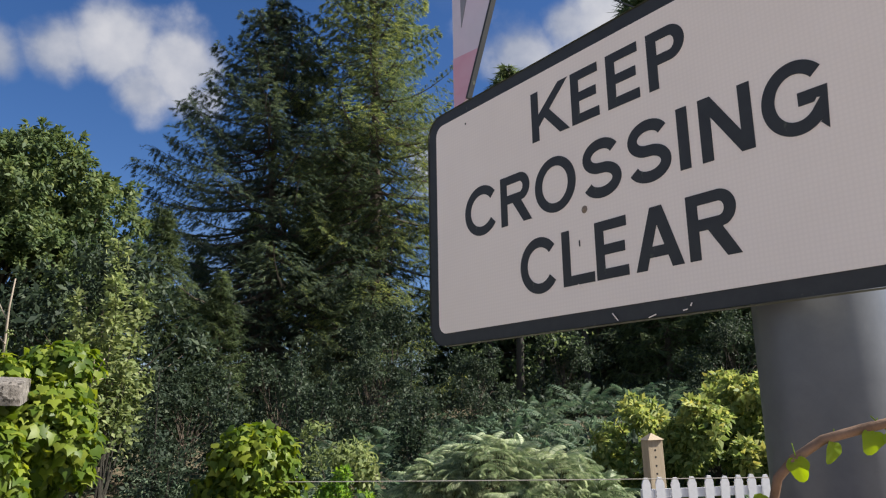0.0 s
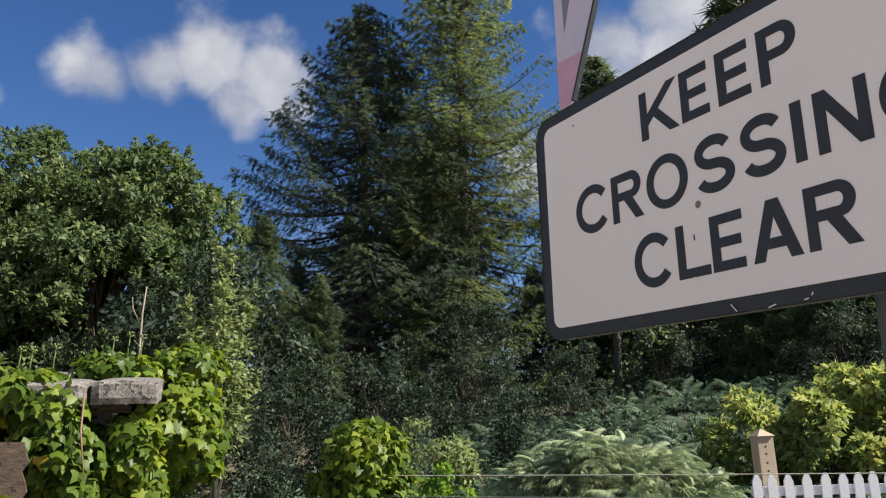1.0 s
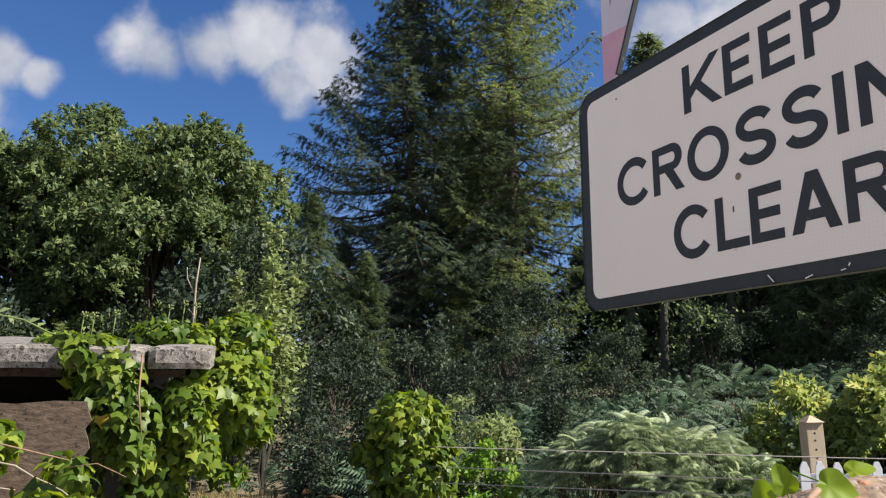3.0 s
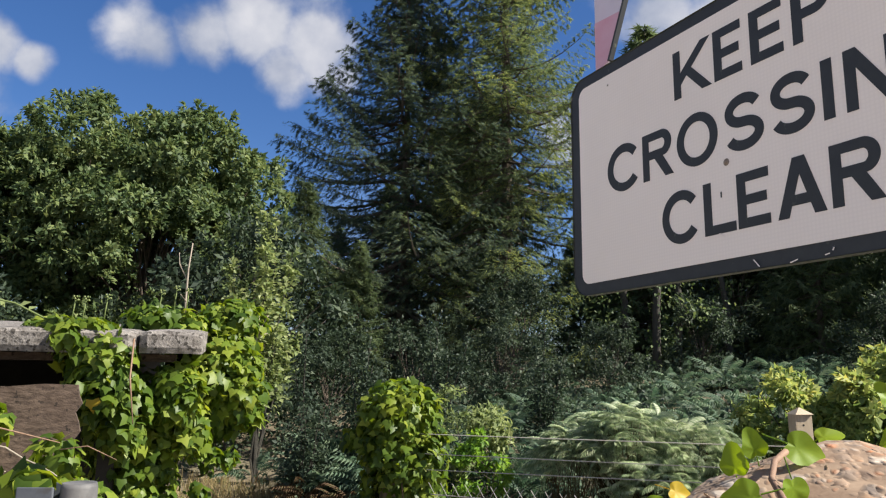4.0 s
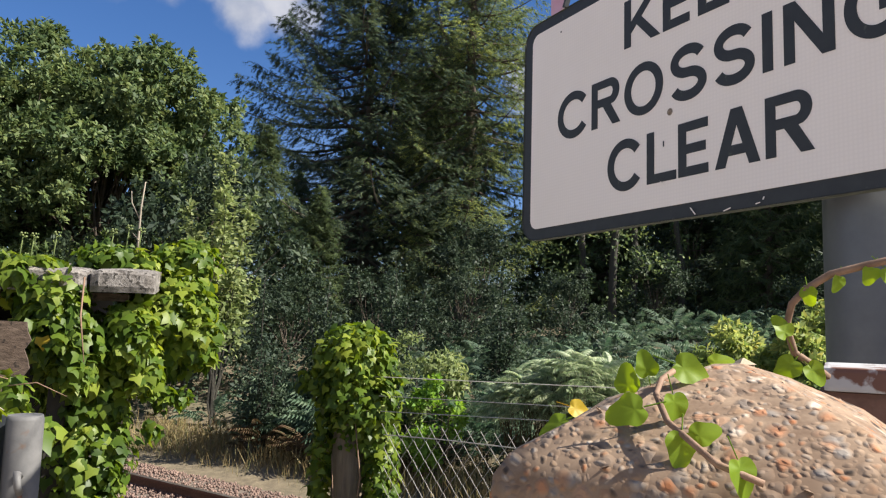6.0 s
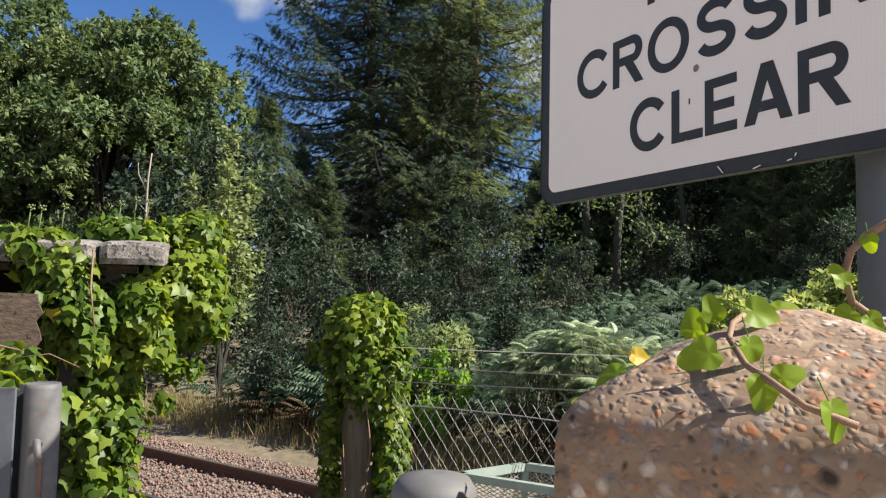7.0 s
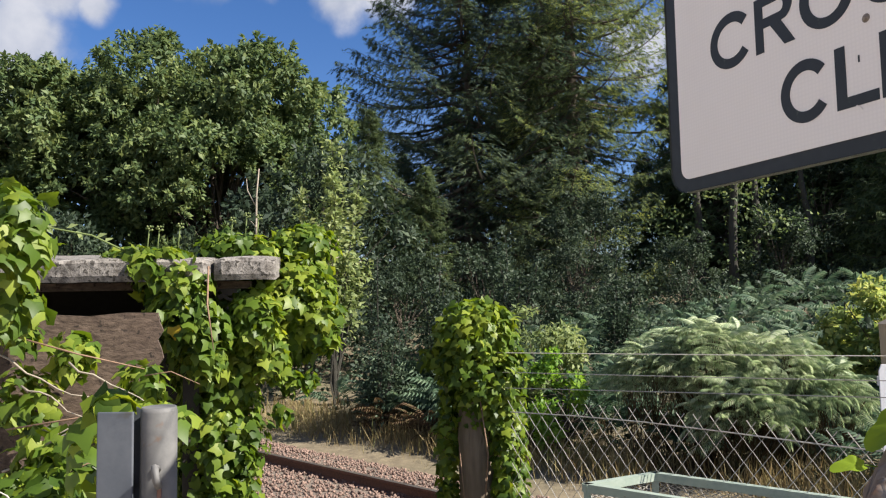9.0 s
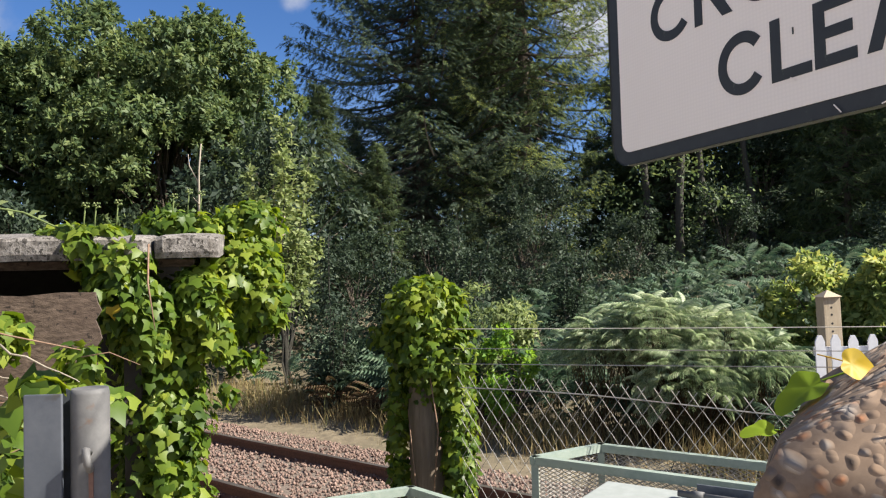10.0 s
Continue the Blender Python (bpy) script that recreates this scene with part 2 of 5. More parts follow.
M_LAV = surface("faded_white_film", (0.48, 0.46, 0.55), (0.55, 0.44, 0.56), (0.6, 0.57, 0.66), 9, 5, 0.35, 0, 0.0)
M_GREYFILM = surface("grey_film", (0.16, 0.17, 0.2), (0.2, 0.2, 0.24), (0.25, 0.25, 0.28), 12, 4, 0.35, 0, 0.0)


def aggregate(name):
    """Worn concrete: cells of brown, grey and pale stone in a sandy matrix, with relief."""
    m = surface(name, (0.14, 0.085, 0.052), (0.23, 0.15, 0.095), (0.34, 0.245, 0.165), 60, 18, 0.95, 0, 0.0)
    n, l = m.node_tree.nodes, m.node_tree.links
    p = n["Principled BSDF"]
    old = p.inputs["Base Color"].links[0].from_socket
    co = n.new("ShaderNodeTexCoord").outputs["Object"]
    wobble = n.new("ShaderNodeTexNoise")
    wobble.inputs["Scale"].default_value = 90.0
    l.new(co, wobble.inputs["Vector"])
    add = n.new("ShaderNodeVectorMath")
    add.operation = "MULTIPLY_ADD"
    add.inputs[1].default_value = (0.006, 0.006, 0.006)
    l.new(wobble.outputs["Color"], add.inputs[0]), l.new(co, add.inputs[2])
    prev, height = old, None
    for scale, low, high in ((250.0, 0.12, 0.5), (120.0, 0.2, 0.5), (60.0, 0.1, 0.3)):
        v = n.new("ShaderNodeTexVoronoi")
        v.inputs["Scale"].default_value = scale
        l.new(add.outputs[0], v.inputs["Vector"])
        sep = n.new("ShaderNodeSeparateColor")
        l.new(v.outputs["Color"], sep.inputs[0])
        r = n.new("ShaderNodeValToRGB")
        stops = [(0.0, (0.025, 0.018, 0.014)), (0.1, (0.09, 0.06, 0.044)), (0.2, (0.27, 0.17, 0.10)), (0.33, (0.34, 0.125, 0.046)), (0.45, (0.32, 0.22, 0.145)), (0.7, (0.16, 0.125, 0.10)), (0.88, (0.26, 0.23, 0.20)), (1.0, (0.52, 0.44, 0.35))]
        while len(r.color_ramp.elements) < len(stops):
            r.color_ramp.elements.new(0.5)
        for e, (pos, c) in zip(r.color_ramp.elements, stops):
            e.position, e.color = pos, (*c, 1)
        l.new(sep.outputs[0], r.inputs["Fac"])
        k = n.new("ShaderNodeMapRange")
        k.inputs["From Min"].default_value, k.inputs["From Max"].default_value = high, low
        l.new(v.outputs["Distance"], k.inputs["Value"])
        gate = n.new("ShaderNodeMath")
        gate.operation = "MULTIPLY"
        l.new(k.outputs[0], gate.inputs[0])
        gate.inputs[1].default_value = 0.95
        x = n.new("ShaderNodeMix")
        x.data_type = "RGBA"
        l.new(gate.outputs[0], x.inputs["Factor"]), l.new(prev, x.inputs["A"]), l.new(r.outputs[0], x.inputs["B"])
        prev = x.outputs["Result"]
        u = n.new("ShaderNodeBump")
        u.inputs["Strength"].default_value, u.inputs["Distance"].default_value = 0.55, 0.0012
        l.new(k.outputs[0], u.inputs["Height"])
        if height is not None:
            l.new(height, u.inputs["Normal"])
        height = u.outputs[0]
    l.new(prev, p.inputs["Base Color"]), l.new(height, p.inputs["Normal"])
    return m


M_CONCRETE = aggregate("exposed_aggregate")
M_PEBBLE = surface("pebbles", (0.17, 0.095, 0.055), (0.28, 0.19, 0.12), (0.40, 0.31, 0.23), 70, 30, 0.8, 0, 0.4, 0.001, vary=0.6)
M_ZINC = surface("galvanised_steel", (0.075, 0.075, 0.076), (0.11, 0.107, 0.105), (0.17, 0.165, 0.16), 14, 5, 0.7, 0.1, 0.2, 0.001, spots=((0.12, 0.085, 0.065), 26, 0.66))
M_ZINCBLUE = surface("blue_grey_steel", (0.05, 0.06, 0.078), (0.075, 0.086, 0.105), (0.13, 0.14, 0.158), 12, 4, 0.65, 0.1, 0.2, 0.001, spots=((0.07, 0.07, 0.07), 20, 0.6))
M_WIRE = surface("fence_wire", (0.27, 0.25, 0.22), (0.32, 0.28, 0.24), (0.42, 0.40, 0.37), 60, 7, 0.6, 0.1, 0.0)
M_HARDCORE = surface("pale_hardcore", (0.30, 0.25, 0.2), (0.38, 0.32, 0.26), (0.48, 0.42, 0.34), 12, 1.0, 0.95, 0, 0.6, 0.02)
M_RUSTWHITE = surface("white_paint_over_rust", (0.42, 0.43, 0.45), (0.38, 0.36, 0.36), (0.52, 0.53, 0.55), 20, 9, 0.5, 0, 0.3, 0.001, spots=((0.13, 0.055, 0.038), 55, 0.52))
M_RUST = surface("rust", (0.09, 0.045, 0.035), (0.14, 0.075, 0.055), (0.2, 0.11, 0.08), 50, 8, 0.85, 0, 0.6, 0.002, spots=((0.34, 0.3, 0.28), 30, 0.64))
M_GREEN = surface("pale_green_paint", (0.20, 0.255, 0.21), (0.25, 0.30, 0.25), (0.31, 0.35, 0.30), 30, 4, 0.5, 0, 0.1, 0.001, spots=((0.16, 0.13, 0.10), 40, 0.7))
M_LID = surface("cabinet_grey", (0.27, 0.29, 0.27), (0.31, 0.33, 0.31), (0.36, 0.38, 0.36), 25, 3, 0.4, 0, 0.08, 0.001)
M_PICKET = surface("white_picket_paint", (0.66, 0.66, 0.68), (0.72, 0.72, 0.74), (0.8, 0.8, 0.81), 20, 3, 0.5, 0, 0.2, 0.002)
M_TIMBER = surface("weathered_timber", (0.30, 0.23, 0.15), (0.38, 0.31, 0.22), (0.46, 0.38, 0.27), 40, 5, 0.85, 0, 0.4, 0.003, stretch=(1, 1, 0.12))
M_PLY = surface("weathered_plywood", (0.028, 0.017, 0.011), (0.068, 0.045, 0.032), (0.13, 0.092, 0.068), 60, 7, 0.95, 0, 1.0, 0.005, stretch=(0.45, 1, 1.1), spread=0.4, spots=((0.018, 0.012, 0.008), 45, 0.60))
M_ROOF = surface("lichened_roof_slab", (0.05, 0.042, 0.036), (0.15, 0.135, 0.12), (0.36, 0.33, 0.30), 30, 7, 0.95, 0, 1.0, 0.01, spots=((0.05, 0.044, 0.038), 60, 0.56), spread=0.35)
# wall colour that stands in for the shade under the hut roof
M_DARK = surface("hut_inner_shade", (0.02, 0.018, 0.016), (0.03, 0.026, 0.022), (0.045, 0.04, 0.034), 20, 3, 0.95, 0, 0.3, 0.004)
M_HOLE = surface("dark_hole", (0.012, 0.012, 0.012), (0.015, 0.014, 0.013), (0.02, 0.02, 0.02), 20, 3, 0.95, 0, 0.0)
M_POST = surface("old_post_wood", (0.10, 0.075, 0.055), (0.16, 0.125, 0.09), (0.23, 0.18, 0.13), 50, 4, 0.92, 0, 0.8, 0.008, stretch=(1, 1, 0.1))


# ---- building helpers ----
def holder(name, m=None):
    e = new(name)
    e.empty_display_size = 0.1
    if m is not None:
        e.matrix_world = m
    return e


def part(name, bm, material, parent=None, label=""):
    me = bpy.data.meshes.new(name)
    bm.to_mesh(me)
    bm.free()
    return attach(name, me, material, parent, label)


def attach(name, me, material, parent=None, label=""):
    if material is not None:
        me.materials.append(material)
    ob = new(name, me)
    ob.parent = parent
    if label:
        ob["label"] = label
    return ob


def raw(name, verts, faces, material, parent=None, label="", smooth=False):
    me = bpy.data.meshes.new(name)
    me.from_pydata([tuple(v) for v in verts], [], faces)
    if smooth:
        me.shade_smooth()
    return attach(name, me, material, parent, label)


def box(x0, x1, y0, y1, z0, z1, bevel=0.0, into=None):
    bm = into if into is not None else bmesh.new()
    r = bmesh.ops.create_cube(bm, size=1.0, matrix=Matrix.Translation(((x0 + x1) / 2, (y0 + y1) / 2, (z0 + z1) / 2)) @ Matrix.Diagonal((x1 - x0, y1 - y0, z1 - z0, 1)))
    if bevel:
        es = list({e for v in r["verts"] for e in v.link_edges})
        bmesh.ops.bevel(bm, geom=es, offset=bevel, segments=2, affect="EDGES", profile=0.7)
    return bm


def tube(points, radii, sides=8, into=None, caps=True):
    """A swept round bar through points; radii one number or one each."""
    bm = into if into is not None else bmesh.new()
    pts = [Vector(p) for p in points]
    rs = radii if isinstance(radii, (list, tuple)) else [radii] * len(pts)
    rings, up = [], None
    for i, p in enumerate(pts):
        d = (pts[min(i + 1, len(pts) - 1)] - pts[max(i - 1, 0)]).normalized()
        if up is None:
            up = Vector((0, 0, 1)) if abs(d.z) < 0.9 else Vector((1, 0, 0))
        a = d.cross(up).normalized()
        up = a.cross(d).normalized()
        rings.append([bm.verts.new(p + (a * math.cos(k * math.tau / sides) + up * math.sin(k * math.tau / sides)) * rs[i]) for k in range(sides)])
    for r0, r1 in zip(rings, rings[1:]):
        for k in range(sides):
            f = bm.faces.new((r0[k], r0[(k + 1) % sides], r1[(k + 1) % sides], r1[k]))
            f.smooth = True
    if caps:
        bm.faces.new(rings[0][::-1]), bm.faces.new(rings[-1])
    bmesh.ops.recalc_face_normals(bm, faces=bm.faces[:]) if into is None else None
    return bm


def strands(polys, radius, sides=4):
    """Many thin wires as plain vertex and face lists."""
    vs, fs = [], []
    for pts in polys:
        base = len(vs)
        pts = [Vector(p) for p in pts]
        for i, p in enumerate(pts):
            d = (pts[min(i + 1, len(pts) - 1)] - pts[max(i - 1, 0)]).normalized()
            a = d.orthogonal().normalized() if abs(d.z) > 0.95 else d.cross(Vector((0, 0, 1))).normalized()
            b = a.cross(d)
            r = radius[i] if isinstance(radius, (list, tuple)) else radius
            for k in range(sides):
                c = math.tau * k / sides
                vs.append(p + a * (math.cos(c) * r) + b * (math.sin(c) * r))
        for i in range(len(pts) - 1):
            for k in range(sides):
                fs.append((base + i * sides + k, base + i * sides + (k + 1) % sides, base + (i + 1) * sides + (k + 1) % sides, base + (i + 1) * sides + k))
    return vs, fs


RNG = np.random.default_rng(7)


def unit(a):
    return a / np.maximum(np.linalg.norm(a, axis=-1, keepdims=True), 1e-9)


def scatter_mesh(name, template, faces, pos, axis, normal, size):
    """One mesh of many copies of a small template: x across, y along axis, z along normal."""
    T = np.array(template, float)
    axis = unit(axis)
    side = unit(np.cross(axis, normal))
    nrm = np.cross(side, axis)
    size = np.broadcast_to(np.asarray(size, float), (len(pos),))[:, None, None]
    V = pos[:, None] + size * (T[None, :, 0:1] * side[:, None] + T[None, :, 1:2] * axis[:, None] + T[None, :, 2:3] * nrm[:, None])
    k, n = len(T), len(pos)
    loops = np.concatenate([np.array(f) for f in faces])
    lens = np.array([len(f) for f in faces])
    L = (loops[None] + (np.arange(n) * k)[:, None]).ravel()
    starts = np.concatenate(([0], np.cumsum(np.tile(lens, n))[:-1]))
    me = bpy.data.meshes.new(name)
    me.vertices.add(n * k), me.loops.add(len(L)), me.polygons.add(n * len(faces))
    me.vertices.foreach_set("co", V.astype(np.float32).ravel())
    me.loops.foreach_set("vertex_index", L.astype(np.int32))
    me.polygons.foreach_set("loop_start", starts.astype(np.int32))
    me.update(calc_edges=True)
    return me


LEAF = ([(0, 0, 0), (0.3, 0.45, 0.08), (0, 1, -0.06), (-0.3, 0.45, 0.08), (0, 0.45, 0)], [(0, 1, 4), (1, 2, 4), (2, 3, 4), (3, 0, 4)])
SPRIG = ([(0, 0, 0), (0.22, 0.5, 0.1), (0, 1, -0.1), (-0.22, 0.5, 0.1)], [(0, 1, 2, 3)])
IVY = ([(0, 0, 0), (0.42, -0.12, -0.05), (0.55, 0.3, -0.08), (0.27, 0.5, 0.02), (0, 1, -0.12), (-0.27, 0.5, 0.02), (-0.55, 0.3, -0.08), (-0.42, -0.12, -0.05), (0, 0.3, 0.05)],
       [(0, 1, 8), (1, 2, 8), (2, 3, 8), (3, 4, 8), (4, 5, 8), (5, 6, 8), (6, 7, 8), (7, 0, 8)])


def needle_spray():
    """A flat drooping twig with narrow pointed side shoots."""
    v, f = [], []
    for x, y, ex, ey in ((0, 0, 0, 1), (0, 0.1, 0.33, 0.45), (0, 0.22, -0.33, 0.58), (0, 0.4, 0.25, 0.74), (0, 0.52, -0.22, 0.86)):
        dx, dy = ex - x, ey - y
        w = 0.055 / math.hypot(dx, dy)
        b = len(v)
        v += [(x - dy * w, y + dx * w, -0.1 * y), (x + dy * w, y - dx * w, -0.1 * y), (ex, ey, -0.25 * ey * ey - 0.3 * ex * ex)]
        f.append((b, b + 1, b + 2))
    return v, f


SPRAY = needle_spray()
SPRAY_FAR = (SPRAY[0][:9], SPRAY[1][:3])


def fern_frond(pairs=19, plain=False):
    """An arching frond: narrow pinnae, each notched along its edge, drooping towards the tip."""
    v, f = [], []
    for i in range(pairs):
        t = 0.14 + 0.85 * i / pairs
        half = 0.34 * math.sin(math.pi * min(1.0, 0.22 + 0.78 * (1 - t) ** 0.8)) * (1.15 - t)
        z, d = 0.36 * t - 0.62 * t * t, 0.4 / pairs
        for sgn in (-1, 1):
            b = len(v)
            v += [(0, t - d * 0.7, z), (sgn * half * 0.45, t + d * 0.2, z - 0.025), (sgn * half * 0.75, t + d * 1.3, z - 0.07), (sgn * half, t + 0.07, z - 0.14), (sgn * half * 0.7, t + d * 2.3, z - 0.05), (sgn * half * 0.4, t + d * 1.5, z - 0.01), (0, t + d * 0.7, z)]
            q = [(b, b + 1, b + 5, b + 6), (b + 1, b + 2, b + 4, b + 5), (b + 2, b + 3, b + 4)]
            q = [(b, b + 1, b + 3, b + 5, b + 6)] if plain else q
            f += q if sgn > 0 else [x[::-1] for x in q]
    return v, f


FROND, FROND_FAR = fern_frond(), fern_frond(12, True)


# ---- the ground, the line and the bank ----
RAIL_WAY, RAIL_SIDE = Vector((0.895, -0.446, 0)).normalized(), Vector((0.446, 0.895, 0)).normalized()
RAIL_Q, GAUGE = 5.89, 1.5  # middle of the line, between rail heads
RAIL_TOP = -0.5


def ground_z(x, y):
    q = x * RAIL_SIDE.x + y * RAIL_SIDE.y
    knots = [(-200, 0.0), (2.6, 0.0), (4.0, -0.78), (8.2, -0.72), (9.6, -0.62), (14, 0.1), (22, 1.2), (40, 3.2), (90, 5.0), (3000, 6.0)]
    z = float(np.interp(q, [k[0] for k in knots], [k[1] for k in knots]))
    return z + (0.12 * noise.noise(Vector((x * 0.4, y * 0.4, 0))) if q > 8.5 else 0.02 * noise.noise(Vector((x, y, 0))))


def build_ground():
    u = sorted(set([-2500, -900, -300, -120, -60] + [i * 1.0 for i in range(-40, 41)] + [60, 120, 300, 900, 2500]))
    w = sorted(set([-2500, -600, -150, -40, -15, -6] + [i * 0.5 for i in range(-4, 60)] + [32, 36, 40, 48, 60, 90, 200, 600, 2500]))
    vs = []
    for a in u:
        for b in w:
            p = RAIL_WAY * a + RAIL_SIDE * b
            vs.append((p.x, p.y, ground_z(p.x, p.y)))
    k = len(w)
    fs = [(i * k + j, (i + 1) * k + j, (i + 1) * k + j + 1, i * k + j + 1) for i in range(len(u) - 1) for j in range(k - 1)]
    g = raw("ground", vs, fs, M_EARTH, smooth=True)
    vs = []
    for x in range(-14, 15):
        for y in range(-14, 3):
            p = RAIL_WAY * x + RAIL_SIDE * (y * 1.0)
            vs.append((p.x, p.y, ground_z(p.x, p.y) + 0.03))
    fs = [(i * 17 + j, (i + 1) * 17 + j, (i + 1) * 17 + j + 1, i * 17 + j + 1) for i in range(28) for j in range(16)]
    tagged(raw("road", vs, fs, M_HARDCORE, smooth=True), "pale hardcore surface of the crossing approach", "road", kind="structure")
    tagged(g, "brown earth falling to the railway and rising as a bank", "ground", kind="structure")


def line_frame():
    return Matrix(((RAIL_WAY.x, RAIL_SIDE.x, 0, RAIL_SIDE.x * RAIL_Q), (RAIL_WAY.y, RAIL_SIDE.y, 0, RAIL_SIDE.y * RAIL_Q), (0, 0, 1, RAIL_TOP), (0, 0, 0, 1)))


def build_line():
    lf = line_frame()
    # stone bed
    prof = [(-2.0, -0.3), (-1.55, -0.17), (-0.8, -0.15), (0.8, -0.15), (1.55, -0.17), (2.2, -0.26), (3.4, -0.24)]
    vs, fs = [], []
    for a in range(-45, 46):
        for y, z in prof:
            vs.append(lf @ Vector((a * 1.0, y, z + 0.02 * noise.noise(Vector((a, y, 3))))))
    k = len(prof)
    fs = [(i * k + j, i * k + j + 1, (i + 1) * k + j + 1, (i + 1) * k + j)[::-1] for i in range(90) for j in range(k - 1)]
    bed = raw("track_bed", vs, fs, M_PATH, smooth=True)
    tagged(bed, "grey-brown cinder bed under the railway ballast", "track bed", kind="structure")
    # loose stones
    n = 26000
    a, q = RNG.uniform(-12, 5, n), RNG.uniform(-1.9, 1.95, n)
    pos = np.array([lf @ Vector((x, y, float(np.interp(y, [p[0] for p in prof], [p[1] for p in prof])) + RNG.uniform(-0.005, 0.03))) for x, y in zip(a, q)])
    t = [(0.5, 0.1, 0.05), (-0.45, 0.15, 0), (0.05, 0.55, 0.1), (0.1, -0.5, -0.05), (0, 0.05, 0.42), (0.05, 0, -0.4)]
    f = [(0, 2, 4), (2, 1, 4), (1, 3, 4), (3, 0, 4), (2, 0, 5), (1, 2, 5), (3, 1, 5), (0, 3, 5)]
    me = scatter_mesh("ballast", t, f, pos, RNG.normal(size=(n, 3)), RNG.normal(size=(n, 3)), RNG.uniform(0.026, 0.062, n))
    tagged(attach("ballast", me, M_BALLAST), "loose pinkish brown railway ballast stones", "ballast", kind="stuff")
    # rails
    prof = [(-0.035, 0), (0.035, 0), (0.036, -0.03), (0.012, -0.045), (0.011, -0.12), (0.07, -0.14), (0.07, -0.153), (-0.07, -0.153), (-0.07, -0.14), (-0.011, -0.12), (-0.012, -0.045), (-0.036, -0.03)]
    for sgn in (-1, 1):
        r = holder("rail", lf @ Matrix.Translation((0, sgn * GAUGE / 2, 0)))
        vs = [(x, y, z) for x in (-44, 40) for y, z in prof]
        k = len(prof)
        fs = [(i, (i + 1) % k, k + (i + 1) % k, k + i) for i in range(1, k)] + [tuple(range(k)), tuple(range(2 * k - 1, k - 1, -1))]
        raw("web", vs, fs, M_RAIL, r)
        bm = box(-44, 40, -0.031, 0.031, -0.006, 0.002)
        part("running_surface", bm, M_RAILTOP, r, "bright worn strip along the rail head")
        tagged(r, "rusty brown steel rail on sleepers in ballast", "rail", "rails of the line")
    # sleepers with their clips
    first = None
    for i in range(-26, 12):
        m = lf @ Matrix.Translation((i * 0.68, 0, 0))
        if first is None:
            first = holder("sleeper", m)
            beam = part("beam", box(-0.125, 0.125, -1.25, 1.25, -0.33, -0.158, 0.02), M_SLEEPER, first)
            for y in (-GAUGE / 2, GAUGE / 2):
                for o in (-0.095, 0.095):
                    part("rail_clip", tube([(-0.05, y + o, -0.15), (-0.02, y + o * 0.8, -0.12), (0.03, y + o * 0.8, -0.12), (0.06, y + o * 1.1, -0.145)], 0.012, 6), M_RAIL, beam)
            tagged(first, "weathered concrete railway sleeper bedded in ballast", "sleeper", "sleepers of the line")
        else:
            copy_thing(first, m)


build_ground()
build_line()


# ---- the crossing sign ----
SIGN_TURN, ARM_TURN = -53.0, -49.6
SIGN_U, ARM_N = Vector((0.602, -0.799, 0)), Vector((0.761, 0.648, 0))


def stroke(points, s):
    """Closed outline of a line of even thickness with mitred joints."""
    p = [np.array(q, float) for q in points]
    left, right = [], []
    for i, q in enumerate(p):
        a = unit(q - p[i - 1]) if i else unit(p[1] - q)
        b = unit(p[i + 1] - q) if i < len(p) - 1 else a
        n = unit(np.array([-a[1] - b[1], a[0] + b[0]]))
        k = s / 2 / max(0.4, n @ np.array([-a[1], a[0]]))
        left.append(tuple(q + n * k)), right.append(tuple(q - n * k))
    return left + right[::-1]


def arc(cx, cy, rx, ry, a0, a1, n=28):
    return [(cx + rx * math.cos(radians(a0 + (a1 - a0) * i / n)), cy + ry * math.sin(radians(a0 + (a1 - a0) * i / n))) for i in range(n + 1)]


